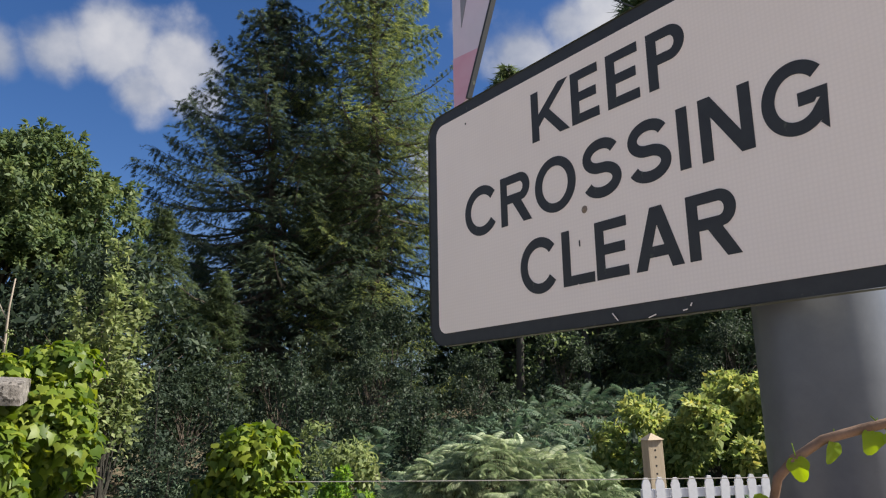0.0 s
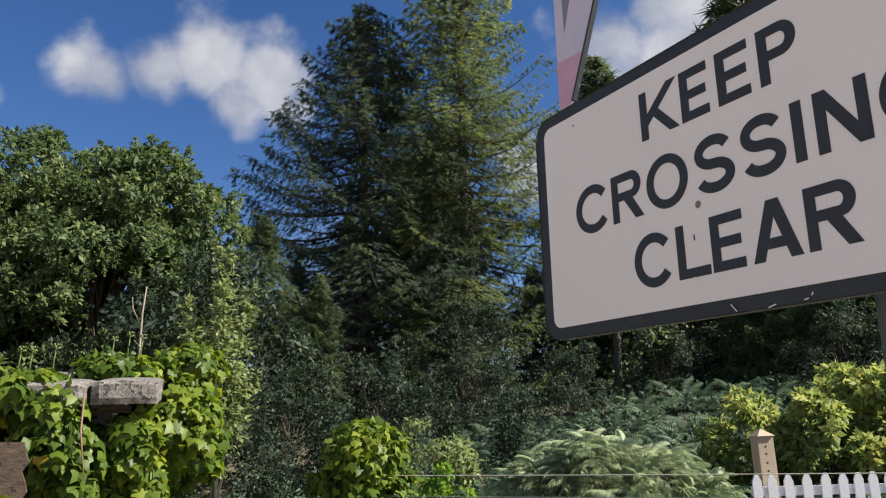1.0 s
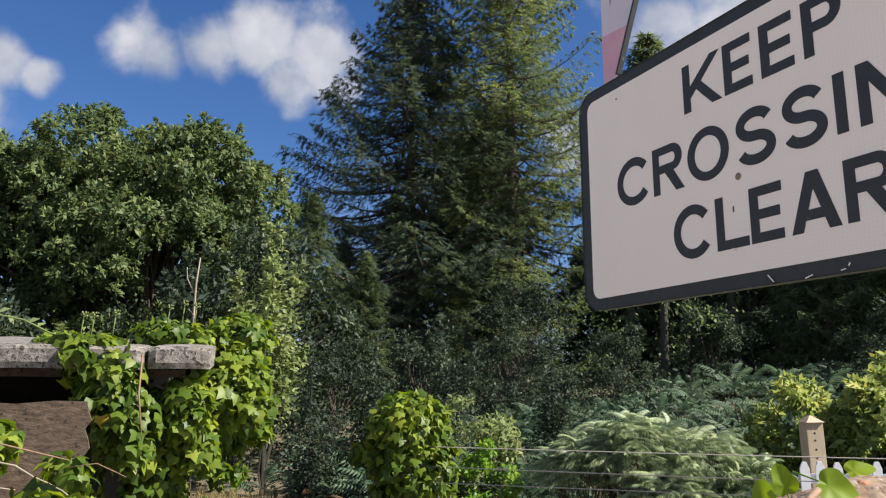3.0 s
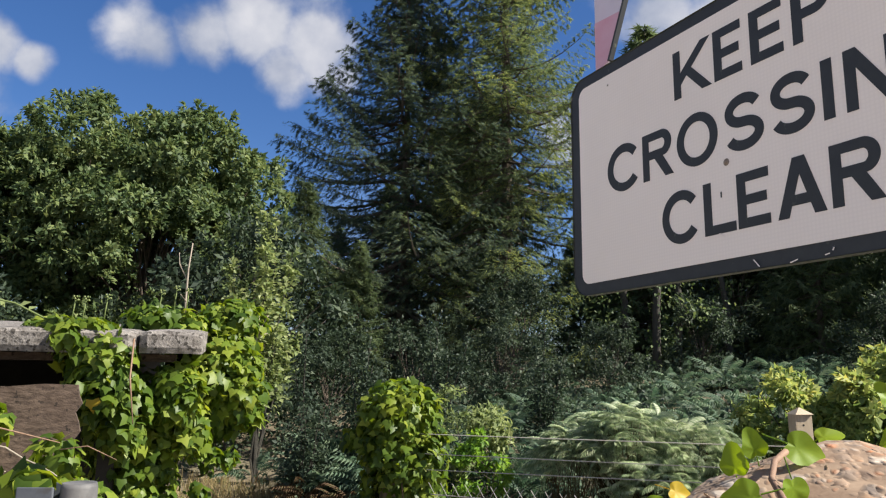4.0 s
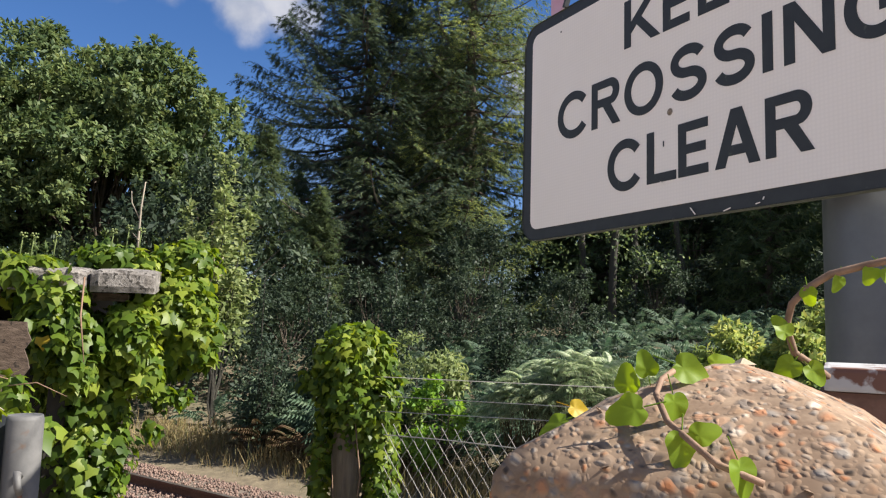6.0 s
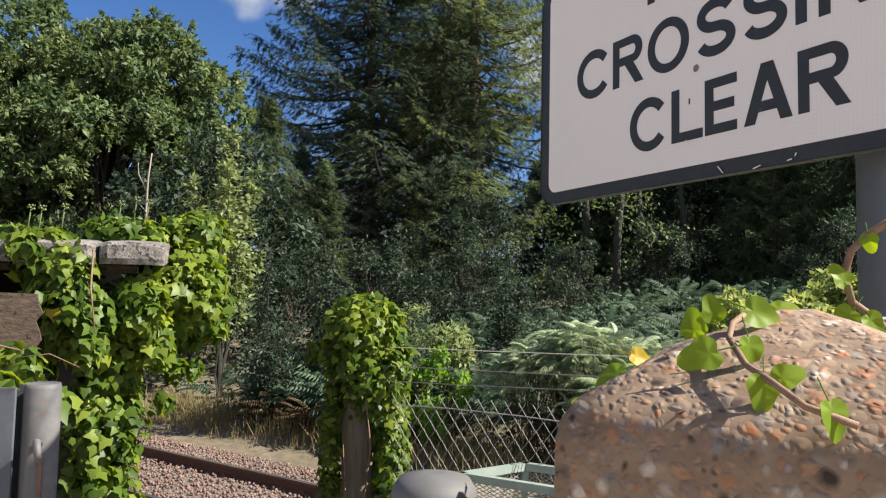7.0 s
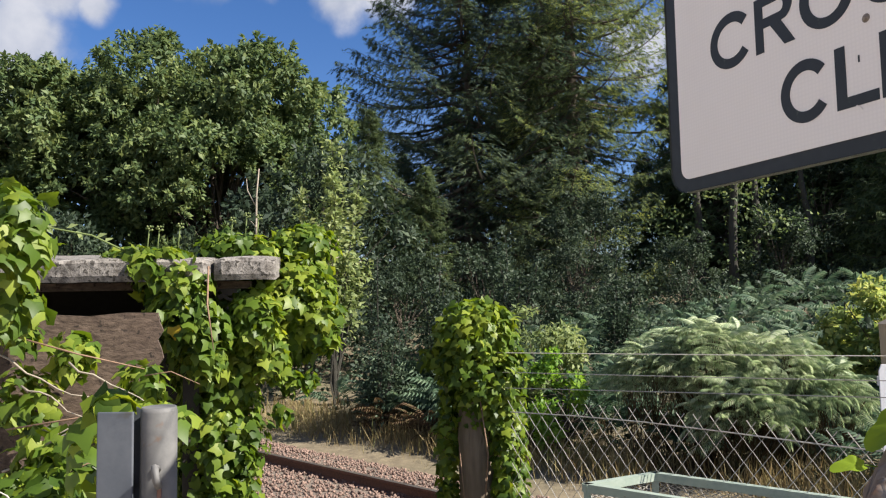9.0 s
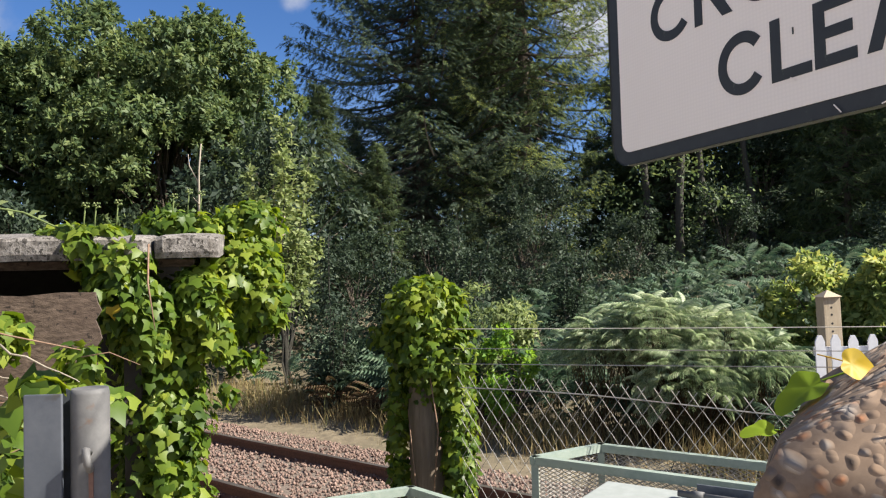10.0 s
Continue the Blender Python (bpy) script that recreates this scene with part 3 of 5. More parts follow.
def capital(c, w, h, s):
    """Outlines of a heavy road-sign capital, w wide and h high, with strokes s thick."""
    m, t = s / 2, s * 0.92
    if c == "I":
        return [[(0, 0), (w, 0), (w, h), (0, h)]]
    if c == "L":
        return [[(0, 0), (w, 0), (w, t), (s, t), (s, h), (0, h)]]
    if c == "E":
        a, b = h * 0.5 - t / 2, h * 0.5 + t / 2
        return [[(0, 0), (w, 0), (w, t), (s, t), (s, a), (w * 0.92, a), (w * 0.92, b), (s, b), (s, h - t), (w, h - t), (w, h), (0, h)]]
    if c == "N":
        return [[(0, 0), (s, 0), (s, h * 0.68), (w - s * 1.1, 0), (w, 0), (w, h), (w - s, h), (w - s, h * 0.32), (s * 1.1, h), (0, h)]]
    if c == "K":
        a = h * 0.27
        g = (h - a) / (w - s * 1.05)
        v = s * math.sqrt(1 + g * g) * 0.95
        x1 = s + 0.2 * (w - s)
        y1 = a + g * (x1 - s)
        foot = w - 1.3 * s
        d = (foot - x1) / -y1
        x2 = (w + d * (a - g * s)) / (1 - d * g)
        return [[(0, 0), (s, 0), (s, a), (x1, y1), (foot, 0), (w, 0), (x2, a + g * (x2 - s)), (w, h), (w - 1.28 * s, h), (s, a + v), (s, h), (0, h)]]
    if c in "PR":
        b, e = (h * 0.40 if c == "P" else h * 0.43), (w if c == "P" else w * 0.965)
        r = (h - b) / 2
        hole = [(s, b + t)] + arc(e - r, b + r, r - s, r - t, -90, 90) + [(s, h - t)]
        top = arc(e - r, b + r, r, r, -90, 90)
        if c == "P":
            return [[(0, 0), (s, 0), (s, b)] + top + [(0, h)], hole]
        return [[(0, 0), (s, 0), (s, b), (w * 0.40, b), (w - 1.2 * s, 0), (w, 0), (w * 0.40 + 1.28 * s, b + 0.001)] + top[4:] + [(0, h)], hole]
    if c == "O":
        return [arc(w / 2, h / 2, w / 2, h / 2, 0, 360, 56)[:-1], arc(w / 2, h / 2, w / 2 - s, h / 2 - t, 0, 360, 56)[:-1]]
    if c == "C":
        return [stroke(arc(w * 0.53, h / 2, w * 0.53 - m, h / 2 - m, 38, 322, 44), s)]
    if c == "G":
        return [stroke(arc(w * 0.53, h / 2, w * 0.53 - m, h / 2 - m, 40, 322, 44) + [(w - m, h * 0.20), (w - m, h * 0.46), (w * 0.56, h * 0.46)], s)]
    if c == "S":
        rx, ry = w / 2 - m, (h - s) / 4
        return [stroke(arc(w / 2, h - m - ry, rx * 0.95, ry, 22, 255, 26) + arc(w / 2, m + ry, rx, ry, 75, -160, 26), s)]
    k = (w / 2 - 0.6 * s) / h
    e, c0 = s * 1.12, h * 0.19
    c1 = c0 + t
    xl = lambda y: e + y * k
    return [[(0, 0), (e, 0), (xl(c0), c0), (w - xl(c0), c0), (w - e, 0), (w, 0), (w / 2 + 0.6 * s, h), (w / 2 - 0.6 * s, h)],
            [(xl(c1), c1), (w - xl(c1), c1), (w / 2, (w / 2 - e) / k)]]


def lettering(c, width, height, s=0.0142):
    """A capital as a thin mesh, centred."""
    cu = bpy.data.curves.new("letters", "CURVE")
    cu.dimensions, cu.fill_mode, cu.extrude = "2D", "BOTH", 0.0003
    for loop in capital(c, width, height, s):
        sp = cu.splines.new("POLY")
        sp.points.add(len(loop) - 1)
        sp.use_cyclic_u = True
        for q, (x, y) in zip(sp.points, loop):
            q.co = (x, y, 0, 1)
    ob = bpy.data.objects.new("letters", cu)
    scene.collection.objects.link(ob)
    me = bpy.data.meshes.new_from_object(ob.evaluated_get(bpy.context.evaluated_depsgraph_get()))
    bpy.data.objects.remove(ob)
    bm = bmesh.new()
    bm.from_mesh(me)
    for v in bm.verts:
        v.co = (v.co.x - width / 2, -v.co.z, v.co.y - height / 2)
    return bm


def rounded_plate(w, h, r, y0, y1, seg=8):
    bm = bmesh.new()
    ring = []
    for cx, cz, a0 in ((w / 2 - r, h / 2 - r, 0), (-w / 2 + r, h / 2 - r, 90), (-w / 2 + r, -h / 2 + r, 180), (w / 2 - r, -h / 2 + r, 270)):
        for i in range(seg + 1):
            a = radians(a0 + 90 * i / seg)
            ring.append((cx + r * math.cos(a), cz + r * math.sin(a)))
    f = bm.faces.new([bm.verts.new((x, y0, z)) for x, z in ring])
    e = bmesh.ops.extrude_face_region(bm, geom=[f])
    for v in e["geom"]:
        if isinstance(v, bmesh.types.BMVert):
            v.co.y = y1
    bmesh.ops.recalc_face_normals(bm, faces=bm.faces[:])
    return bm


def build_sign():
    c = Vector((0.499, 1.082, 0)) + SIGN_U * 0.040
    w, h, zc = 0.78, 0.397, 2.090
    s = holder("crossing_sign", pose(c.x, c.y, zc, 0, 0, SIGN_TURN))
    ho = h - 0.006
    backing = part("backing", rounded_plate(w - 0.004, ho - 0.004, 0.034, 0.002, 0.012), M_SIGNBACK, s, "bare metal back plate")
    plate = part("border", rounded_plate(w, ho, 0.036, 0.0, 0.002), M_SIGNBLACK, s, "black border with worn green edge")
    lip = part("lip", rim(w, ho, 0.036, 0.003), M_SIGNEDGE, s, "thin edge greened with algae")
    face = part("face", rounded_plate(w - 0.046, h - 0.044, 0.018, -0.0012, 0.0), M_SIGNWHITE, s, "off-white reflective sheeting")
    for ob in (backing, plate, lip, face):
        ob.location.z = -0.003
    rows = [(0.0725, [("K", -0.0906, -0.0172), ("E", -0.0121, 0.0365), ("E", 0.0511, 0.1021), ("P", 0.1161, 0.1702)]),
            (-0.0365, [("C", -0.2510, -0.1735), ("R", -0.1645, -0.0990), ("O", -0.0902, -0.0122), ("S", 0.0006, 0.0645), ("S", 0.0757, 0.1386), ("I", 0.1495, 0.1640), ("N", 0.1788, 0.2423), ("G", 0.2530, 0.3214)]),
            (-0.1435, [("C", -0.1267, -0.0540), ("L", -0.0440, 0.0110), ("E", 0.0148, 0.0658), ("A", 0.0765, 0.1440), ("R", 0.1515, 0.2150)])]
    for base, row in rows:
        for c, x0, x1 in row:
            over = 0.0022 if c in "COSG" else 0.0
            t = part("letter_" + c.lower(), lettering(c, x1 - x0, 0.0745 + 2 * over), M_SIGNBLACK, s, "bold black capital letter " + c)
            t.location = ((x0 + x1) / 2 - 0.040, -0.0017, base + 0.0372)
    # marks: a rivet hole with its stain, a nick, paint chips
    bm = bmesh.new()
    bmesh.ops.create_circle(bm, cap_ends=True, segments=12, radius=0.0052, matrix=pose(-0.04, -0.0016, -0.044, 90))
    bmesh.ops.create_icosphere(bm, subdivisions=2, radius=0.0034, matrix=Matrix.Translation((-0.04, -0.0016, -0.044)) @ Matrix.Diagonal((1, 0.5, 1, 1)))
    part("rivet", bm, M_RIVET, face, "small brown-stained rivet")
    bm = bmesh.new()
    for x, z, a, b in ((-0.052, -0.087, 0.0009, 0.004), (-0.285, 0.158, 0.0013, 0.0013)):
        box(x - a, x + a, -0.002, -0.0012, z - b, z + b, 0, bm)
    part("nick", bm, M_SIGNBLACK, face)
    for x, z, l, a in ((-0.054, -0.143, 0.009, -40), (0.0, -0.189, 0.013, -50), (0.055, -0.194, 0.011, 15), (0.10, -0.192, 0.006, 10), (0.108, -0.187, 0.004, 60)):
        bm = bmesh.new()
        bmesh.ops.create_cube(bm, size=1.0, matrix=pose(x, -0.0026, z, 0, -a, 0) @ Matrix.Diagonal((l, 0.0008, 0.0012, 1)))
        part("scratch", bm, M_SIGNWHITE, plate, "pale scratch through the black paint")
    for z in (-0.12, 0.12):
        part("channel", box(-0.33, 0.33, 0.012, 0.03, z - 0.02, z + 0.02, 0.002), M_SIGNBACK, s)
    tagged(s, "white rectangular sign reading KEEP CROSSING CLEAR with black border", "sign")
    # its post
    px, py, r = 0.722, 0.958, 0.068
    p = holder("sign_post", pose(px, py, 0))
    part("tube", tube([(0, 0, -0.05), (0, 0, 3.7)], r, 40), M_POLE, p)
    part("cap", tube([(0, 0, 3.7), (0, 0, 3.715), (0, 0, 3.73)], [r + 0.003, r + 0.002, r - 0.03], 32), M_POLE, p)
    for z in (1.974, 2.214):
        part("clamp", tube([(0, 0, z - 0.018), (0, 0, z + 0.018)], r + 0.004, 32), M_SIGNBACK, p)
    tagged(p, "thick dark grey painted tubular sign post", "sign post")
    # crossbuck arm above the sign, fixed to the post
    o = Vector((0.499, 1.082, 0)) + ARM_N * 0.088 + Vector((-0.043, -0.004, 0))
    a = holder("crossbuck", Matrix.Translation(o) @ pose(0, 0, 0, 0, 0, ARM_TURN))
    out = [(-0.292, 2.30), (-0.255, 2.315), (0.30, 3.58), (0.12, 3.58), (-0.292, 2.76)]
    part("board", slab(out, 0.0, 0.004), M_LAV, a, "faded white film on a sloping board")
    part("red_end", slab([(-0.292, 2.30), (-0.255, 2.315), (-0.222, 2.395), (-0.292, 2.40)], -0.001, 0.0), M_RED, a, "faded red film")
    part("grey_wedge", slab([(-0.268, 2.452), (-0.215, 2.62), (-0.272, 2.66)], -0.001, 0.0), M_GREYFILM, a, "grey wedge of film")
    part("red_band", slab([(-0.213, 2.50), (-0.165, 2.53), (-0.09, 2.70), (-0.165, 2.74)], -0.001, 0.0), M_RED, a, "faded red film")
    part("edge", slab([(-0.258, 2.313), (-0.253, 2.313), (0.302, 3.58), (0.297, 3.58)], -0.004, 0.006), M_SIGNBLACK, a, "dark edge")
    vs, fs = strands([[Vector((-0.17, 0.01, 2.545)), Vector((-0.105, 0.01, 2.49)), Vector((0.0, 0.01, 2.40)), Vector((0.2, 0.02, 2.23))]], 0.0012, 5)
    raw("stay_wire", vs, fs, M_SIGNBLACK, a)
    part("bracket", box(0.1, 0.34, 0.004, 0.02, 3.50, 3.54), M_SIGNBACK, a)
    tagged(a, "faded red and white crossbuck board high on the post", "crossing sign")


def rim(w, h, r, t):
    """A thin raised edge round a plate."""
    bm = rounded_plate(w + 0.002, h + 0.002, r, -0.002, 0.012)
    for f in [f for f in bm.faces if len(f.verts) > 8]:
        bmesh.ops.delete(bm, geom=[f], context="FACES_ONLY")
    return bm


def slab(outline, y0, y1):
    bm = bmesh.new()
    f = bm.faces.new([bm.verts.new((x, y0, z)) for x, z in outline])
    e = bmesh.ops.extrude_face_region(bm, geom=[f])
    for v in e["geom"]:
        if isinstance(v, bmesh.types.BMVert):
            v.co.y = y1
    bmesh.ops.recalc_face_normals(bm, faces=bm.faces[:])
    return bm


build_sign()


# ---- near posts ----
def build_concrete_post():
    c = [Vector((0.303, 0.385, 0)), Vector((0.475, 0.323, 0)), Vector((0.537, 0.495, 0)), Vector((0.365, 0.557, 0))]
    mid = sum(c, Vector()) / 4
    p = holder("concrete_post", pose(mid.x, mid.y, 0))
    bm = bmesh.new()
    levels = [(-0.05, 1.0), (1.0, 1.0), (1.55, 1.0), (1.61, 1.0), (1.660, 1.0), (1.672, 0.985), (1.681, 0.93), (1.700, 0.62), (1.714, 0.3), (1.72, 0.08)]
    n, rings = 10, []
    for z, k in levels:
        ring = []
        for i in range(4):
            for j in range(n):
                q = c[i].lerp(c[(i + 1) % 4], j / n) - mid
                corner = min(j, n - j) / n
                q *= k * (1 - 0.035 * max(0, 1 - corner * 6))
                w = Vector((q.x + mid.x, q.y + mid.y, z)) * 30
                q += Vector((noise.noise(w), noise.noise(w + Vector((9, 0, 0))), 0)) * 0.0035
                ring.append(bm.verts.new((q.x, q.y, z + 0.004 * noise.noise(w * 1.3) * (z > 1.5))))
        rings.append(ring)
    m = 4 * n
    for a, b in zip(rings, rings[1:]):
        for i in range(m):
            bm.faces.new((a[i], a[(i + 1) % m], b[(i + 1) % m], b[i])).smooth = True
    bm.faces.new(rings[-1])
    part("shaft", bm, M_CONCRETE, p)
    # pebbles showing in the worn surface
    k = 110
    pos, nor = [], []
    for i in range(k):
        e = RNG.integers(0, 4)
        t = RNG.random()
        a, b = c[e], c[(e + 1) % 4]
        out = Vector((b.y - a.y, a.x - b.x, 0)).normalized()
        if RNG.random() < 0.5:
            q = a.lerp(b, t) - mid
            pos.append((q.x * 0.985, q.y * 0.985, RNG.uniform(1.52, 1.66)))
            nor.append(out)
        else:
            g = RNG.uniform(0.1, 0.95)
            q = (a.lerp(b, t) - mid) * g
            pos.append((q.x, q.y, float(np.interp(g, [0.08, 0.3, 0.62, 0.93], [1.72, 1.714, 1.700, 1.681])) - 0.001))
            nor.append((out + Vector((0, 0, 1.5))).normalized())
    stone = [(0.5, 0.05, 0), (0.2, 0.5, 0), (-0.4, 0.35, 0), (-0.5, -0.2, 0), (0.1, -0.5, 0), (0.05, 0, 0.2)]
    me = scatter_mesh("aggregate", stone, [(0, 1, 5), (1, 2, 5), (2, 3, 5), (3, 4, 5), (4, 0, 5)], np.array(pos), RNG.normal(size=(k, 3)), np.array([tuple(v) for v in nor]), 0.002 + 0.0055 * RNG.random(k) ** 2)
    me.shade_smooth()
    tagged(attach("aggregate", me, M_PEBBLE, p, "brown and grey pebbles set in the concrete"), kind="stuff")
    tagged(p, "weathered brown concrete post with exposed pebbles and a pyramid top", "post")


build_concrete_post()


def build_pipes():
    # thin pipe with a domed cap
    p = holder("pipe_post", pose(0.2435, 0.468, 0))
    part("tube", tube([(0, 0, -0.05), (0, 0, 1.607)], 0.0215, 28), M_ZINC, p)
    part("cap", tube([(0, 0, 1.605), (0, 0, 1.621), (0, 0, 1.627), (0, 0, 1.630)], [0.0228, 0.0228, 0.019, 0.006], 28), M_ZINC, p, "domed pale grey cap")
    tagged(p, "pale grey galvanised pipe post with a domed cap", "post")
    # painted steel post flaking to rust
    r = holder("rusty_post", pose(0.62, 0.62, 0, 0, 0, -20))
    part("shaft", box(-0.09, 0.09, -0.06, 0.06, -0.05, 1.70, 0.004), M_RUST, r, "rusty flaking steel")
    part("top_plate", box(-0.087, 0.094, -0.064, 0.064, 1.70, 1.716, 0.003), M_RUSTWHITE, r, "white painted cap plate, rust showing")
    tagged(r, "rusty steel post with flaking white paint", "post")
    # gate post: round tube beside a channel
    g = holder("gate_post", pose(-0.530, 1.196, 0, 0, 0, 14))
    gt = part("tube", tube([(0, 0, -0.05), (0, 0, 1.562), (0, 0, 1.57)], [0.0285, 0.0285, 0.0265], 28), M_ZINC, g)
    for b6 in ((-0.087, -0.029, -0.032, -0.026), (-0.087, -0.081, -0.026, 0.03), (-0.081, -0.029, 0.024, 0.03)):
        part("channel_side", box(*b6, -0.05, 1.566, 0.002), M_ZINCBLUE, g, "blue-grey steel channel side")
    part("latch_pin", tube([(0.010, -0.028, 1.475), (0.014, -0.046, 1.483), (0.016, -0.046, 1.462), (0.016, -0.036, 1.45)], 0.006, 8), M_ZINC, gt, "bent steel latch pin")
    part("rust_run", box(0.010, 0.017, -0.0295, -0.0265, 1.39, 1.455, 0.001), M_RUST, gt, "run of rust below the pin")
    tagged(g, "galvanised round gate post with a steel channel", "gate post")


build_pipes()


# ---- fences ----
def build_fences():
    a, b = Vector((-0.40, 3.43, 0)), Vector((1.95, 2.43, 0))
    d, length = (b - a).normalized(), (b - a).length
    f = holder("chain_link_fence")
    pitch, top = 0.0325, 1.262
    for i in range(int(length / pitch)):
        zig = []
        for k in range(0, 28):
            s = (i + ((k + i) % 2)) * pitch * 1.0
            z = top - k * pitch * 1.3
            zig.append(a + d * s + Vector((d.y, -d.x, 0)) * (0.0025 if (k + i) % 2 else -0.0025) + Vector((0, 0, z + 0.012 * math.sin(s * 3))))
        tip = zig[0] + (zig[0] - zig[1]) * 0.55
        vs, fs = strands([[tip] + zig], 0.0017, 4)
        raw("strand", vs, fs, M_WIRE, f)
    for z in (1.235, 0.6, 0.1):
        vs, fs = strands([[a + d * (length * t / 8) + Vector((0, 0, z + 0.012 * math.sin(length * t / 8 * 3))) for t in range(9)]], 0.0028, 5)
        raw("line_wire", vs, fs, M_WIRE, f)
    part("end_post", tube([b + Vector((0, 0, -0.05)), b + Vector((0, 0, 1.3))], 0.03, 16), M_ZINC, f)
    tagged(f, "galvanised chain-link fence with spiked top wires", "fence")
    w = holder("wire_fence")
    for z0, z1, sag in ((1.487, 1.50, 0.012), (1.396, 1.395, 0.016), (1.322, 1.31, 0.004)):
        pts = [Vector((-0.55, 3.60, z0)).lerp(Vector((4.6, 3.36, z1)), t / 14) - Vector((0, 0, sag * 4 * (t / 14) * (1 - t / 14))) for t in range(15)]
        vs, fs = strands([pts], 0.0021, 5)
        raw("wire", vs, fs, M_WIRE, w)
    part("post", box(4.56, 4.66, 3.31, 3.41, -0.05, 1.6, 0.006), M_TIMBER, w)
    tagged(w, "three taut galvanised fence wires", "fence")
    # picket fence
    p0, way_p = Vector((2.52, 9.10, 0)), Vector((0.985, 0.17, 0)).normalized()
    turn = math.degrees(math.atan2(way_p.y, way_p.x))
    pf = holder("picket_fence", pose(p0.x, p0.y, 0, 0, 0, turn))
    pick = None
    for i in range(22):
        if pick is None:
            outline = [(-0.052, 0.0), (0.052, 0.0), (0.052, 0.93), (0.022, 1.0), (-0.022, 1.0), (-0.052, 0.93)]
            pick = part("picket", slab(outline, -0.05, -0.028), M_PICKET, pf)
            pick.location = (0, 0, -0.02)
        else:
            ob = new("picket", pick.data)
            ob.parent, ob.location = pf, (i * 0.192, 0, -0.02 + 0.006 * math.sin(i * 2.1))
            ob.rotation_euler.y = radians(1.6 * math.sin(i * 5.3))
    for z in (0.80, 0.30):
        part("rail_bar", box(-0.05, 4.1, -0.028, 0.02, z - 0.05, z + 0.05, 0.004), M_PICKET, pf)
    tagged(pf, "white painted picket fence with pointed tops", "fence")
    t = holder("timber_post", pose(2.72, 9.33, 0, 0, -1.0, 16))
    bm = box(-0.10, 0.10, -0.08, 0.08, -0.3, 1.40, 0.008)
    sh = part("shaft", bm, M_TIMBER, t)
    bm = bmesh.new()
    bmesh.ops.create_cone(bm, cap_ends=True, segments=4, radius1=0.155, radius2=0.01, depth=0.075, matrix=pose(0, 0, 1.437, 0, 0, 45))
    part("cap", bm, M_TIMBER, t, "pale four-sided pointed cap")
    for z in (1.28, 1.20, 1.10, 1.01):
        bm = bmesh.new()
        bmesh.ops.create_circle(bm, cap_ends=True, segments=10, radius=0.013, matrix=pose(-0.01, -0.0815, z, 90))
        part("bolt_hole", bm, M_HOLE, sh)
    tagged(t, "sawn timber post with pointed top and bolt holes", "post")


build_fences()


# ---- mesh cage and cabinet ----
def expanded_mesh(p0, p1, z0, z1, pitch=0.03):
    """Diamond mesh between two upright edges."""
    d, n = (p1 - p0), max(2, int((p1 - p0).length / pitch))
    m = max(2, int((z1 - z0) / (pitch * 0.5)))
    polys = []
    for i in range(-m, n + 1):
        for sgn in (1, -1):
            pts = []
            for k in range(m + 1):
                t = (i + k if sgn > 0 else i + m - k) / n
                if -0.001 <= t <= 1.001:
                    pts.append(p0 + d * t + Vector((0, 0, z0 + (z1 - z0) * k / m)))
            if len(pts) > 1:
                polys.append([pts[0], pts[-1]])
    return strands(polys, 0.0016, 3)


def build_cage(origin, side, long, top, height, name_label):
    c = holder("mesh_cage")
    A, B = Vector(origin), Vector(origin) + Vector(side)
    C, D = B + Vector(long), A + Vector(long)
    for p in (A, B, C, D):
        part("corner_post", box(p.x - 0.013, p.x + 0.013, p.y - 0.013, p.y + 0.013, top - height, top, 0.002), M_GREEN, c)
    for p, q in ((A, B), (B, C), (C, D), (D, A)):
        for z in (top - 0.014, top - height + 0.02):
            m = Matrix.Translation(p.lerp(q, 0.5) + Vector((0, 0, z))) @ (q - p).to_track_quat("X", "Z").to_matrix().to_4x4()
            bm = bmesh.new()
            bmesh.ops.create_cube(bm, size=1.0, matrix=m @ Matrix.Diagonal(((q - p).length + 0.026, 0.028, 0.03, 1)))
            part("bar", bm, M_GREEN, c)
        vs, fs = expanded_mesh(p, q, top - min(height, 0.45), top - 0.028)
        raw("mesh_panel", vs, fs, M_WIRE, c)
    tagged(c, name_label, "cage")


build_cage((-0.02, 2.925, 0), (0.236, 0.228, 0), (1.02, -0.41, 0), 1.06, 1.06, "pale green steel cage with expanded mesh sides")
build_cage((-0.80, 2.80, 0), (0.28, 0.20, 0), (0.42, -0.30, 0), 0.91, 0.91, "low pale green cage beside the taller one")


def build_cabinet():
    c = holder("cabinet", pose(0.64, 2.44, 0, 0, 0, -21.5))
    part("body", box(-0.46, 0.55, -0.34, 0.12, -0.02, 1.005, 0.01), M_LID, c)
    lid = part("lid", box(-0.48, 0.57, -0.36, 0.135, 1.005, 1.03, 0.006), M_LID, c, "flat grey-green sheet lid")
    h = part("hasp", box(-0.17, 0.20, 0.085, 0.091, 1.0302, 1.072, 0.002), M_ZINCBLUE, lid, "pale blue galvanised hasp plate")
    part("pin", tube([(-0.22, 0.06, 1.044), (0.25, 0.06, 1.044)], 0.010, 12), M_ZINC, lid, "steel locking bar")
    for x in (-0.16, 0.18):
        part("knuckle", tube([(x - 0.018, 0.06, 1.044), (x + 0.018, 0.06, 1.044)], 0.014, 12), M_ZINC, lid)
    tagged(c, "grey-green steel cabinet with a hinged lid and locking bar", "cabinet")


build_cabinet()


# ---- trees ----
def tube_lists(polys_r, sides=6):
    vs, fs = [], []
    for pts, rs in polys_r:
        v, f = strands([pts], list(rs), sides)
        fs += [tuple(i + len(vs) for i in q) for q in f]
        vs += v
    return vs, fs


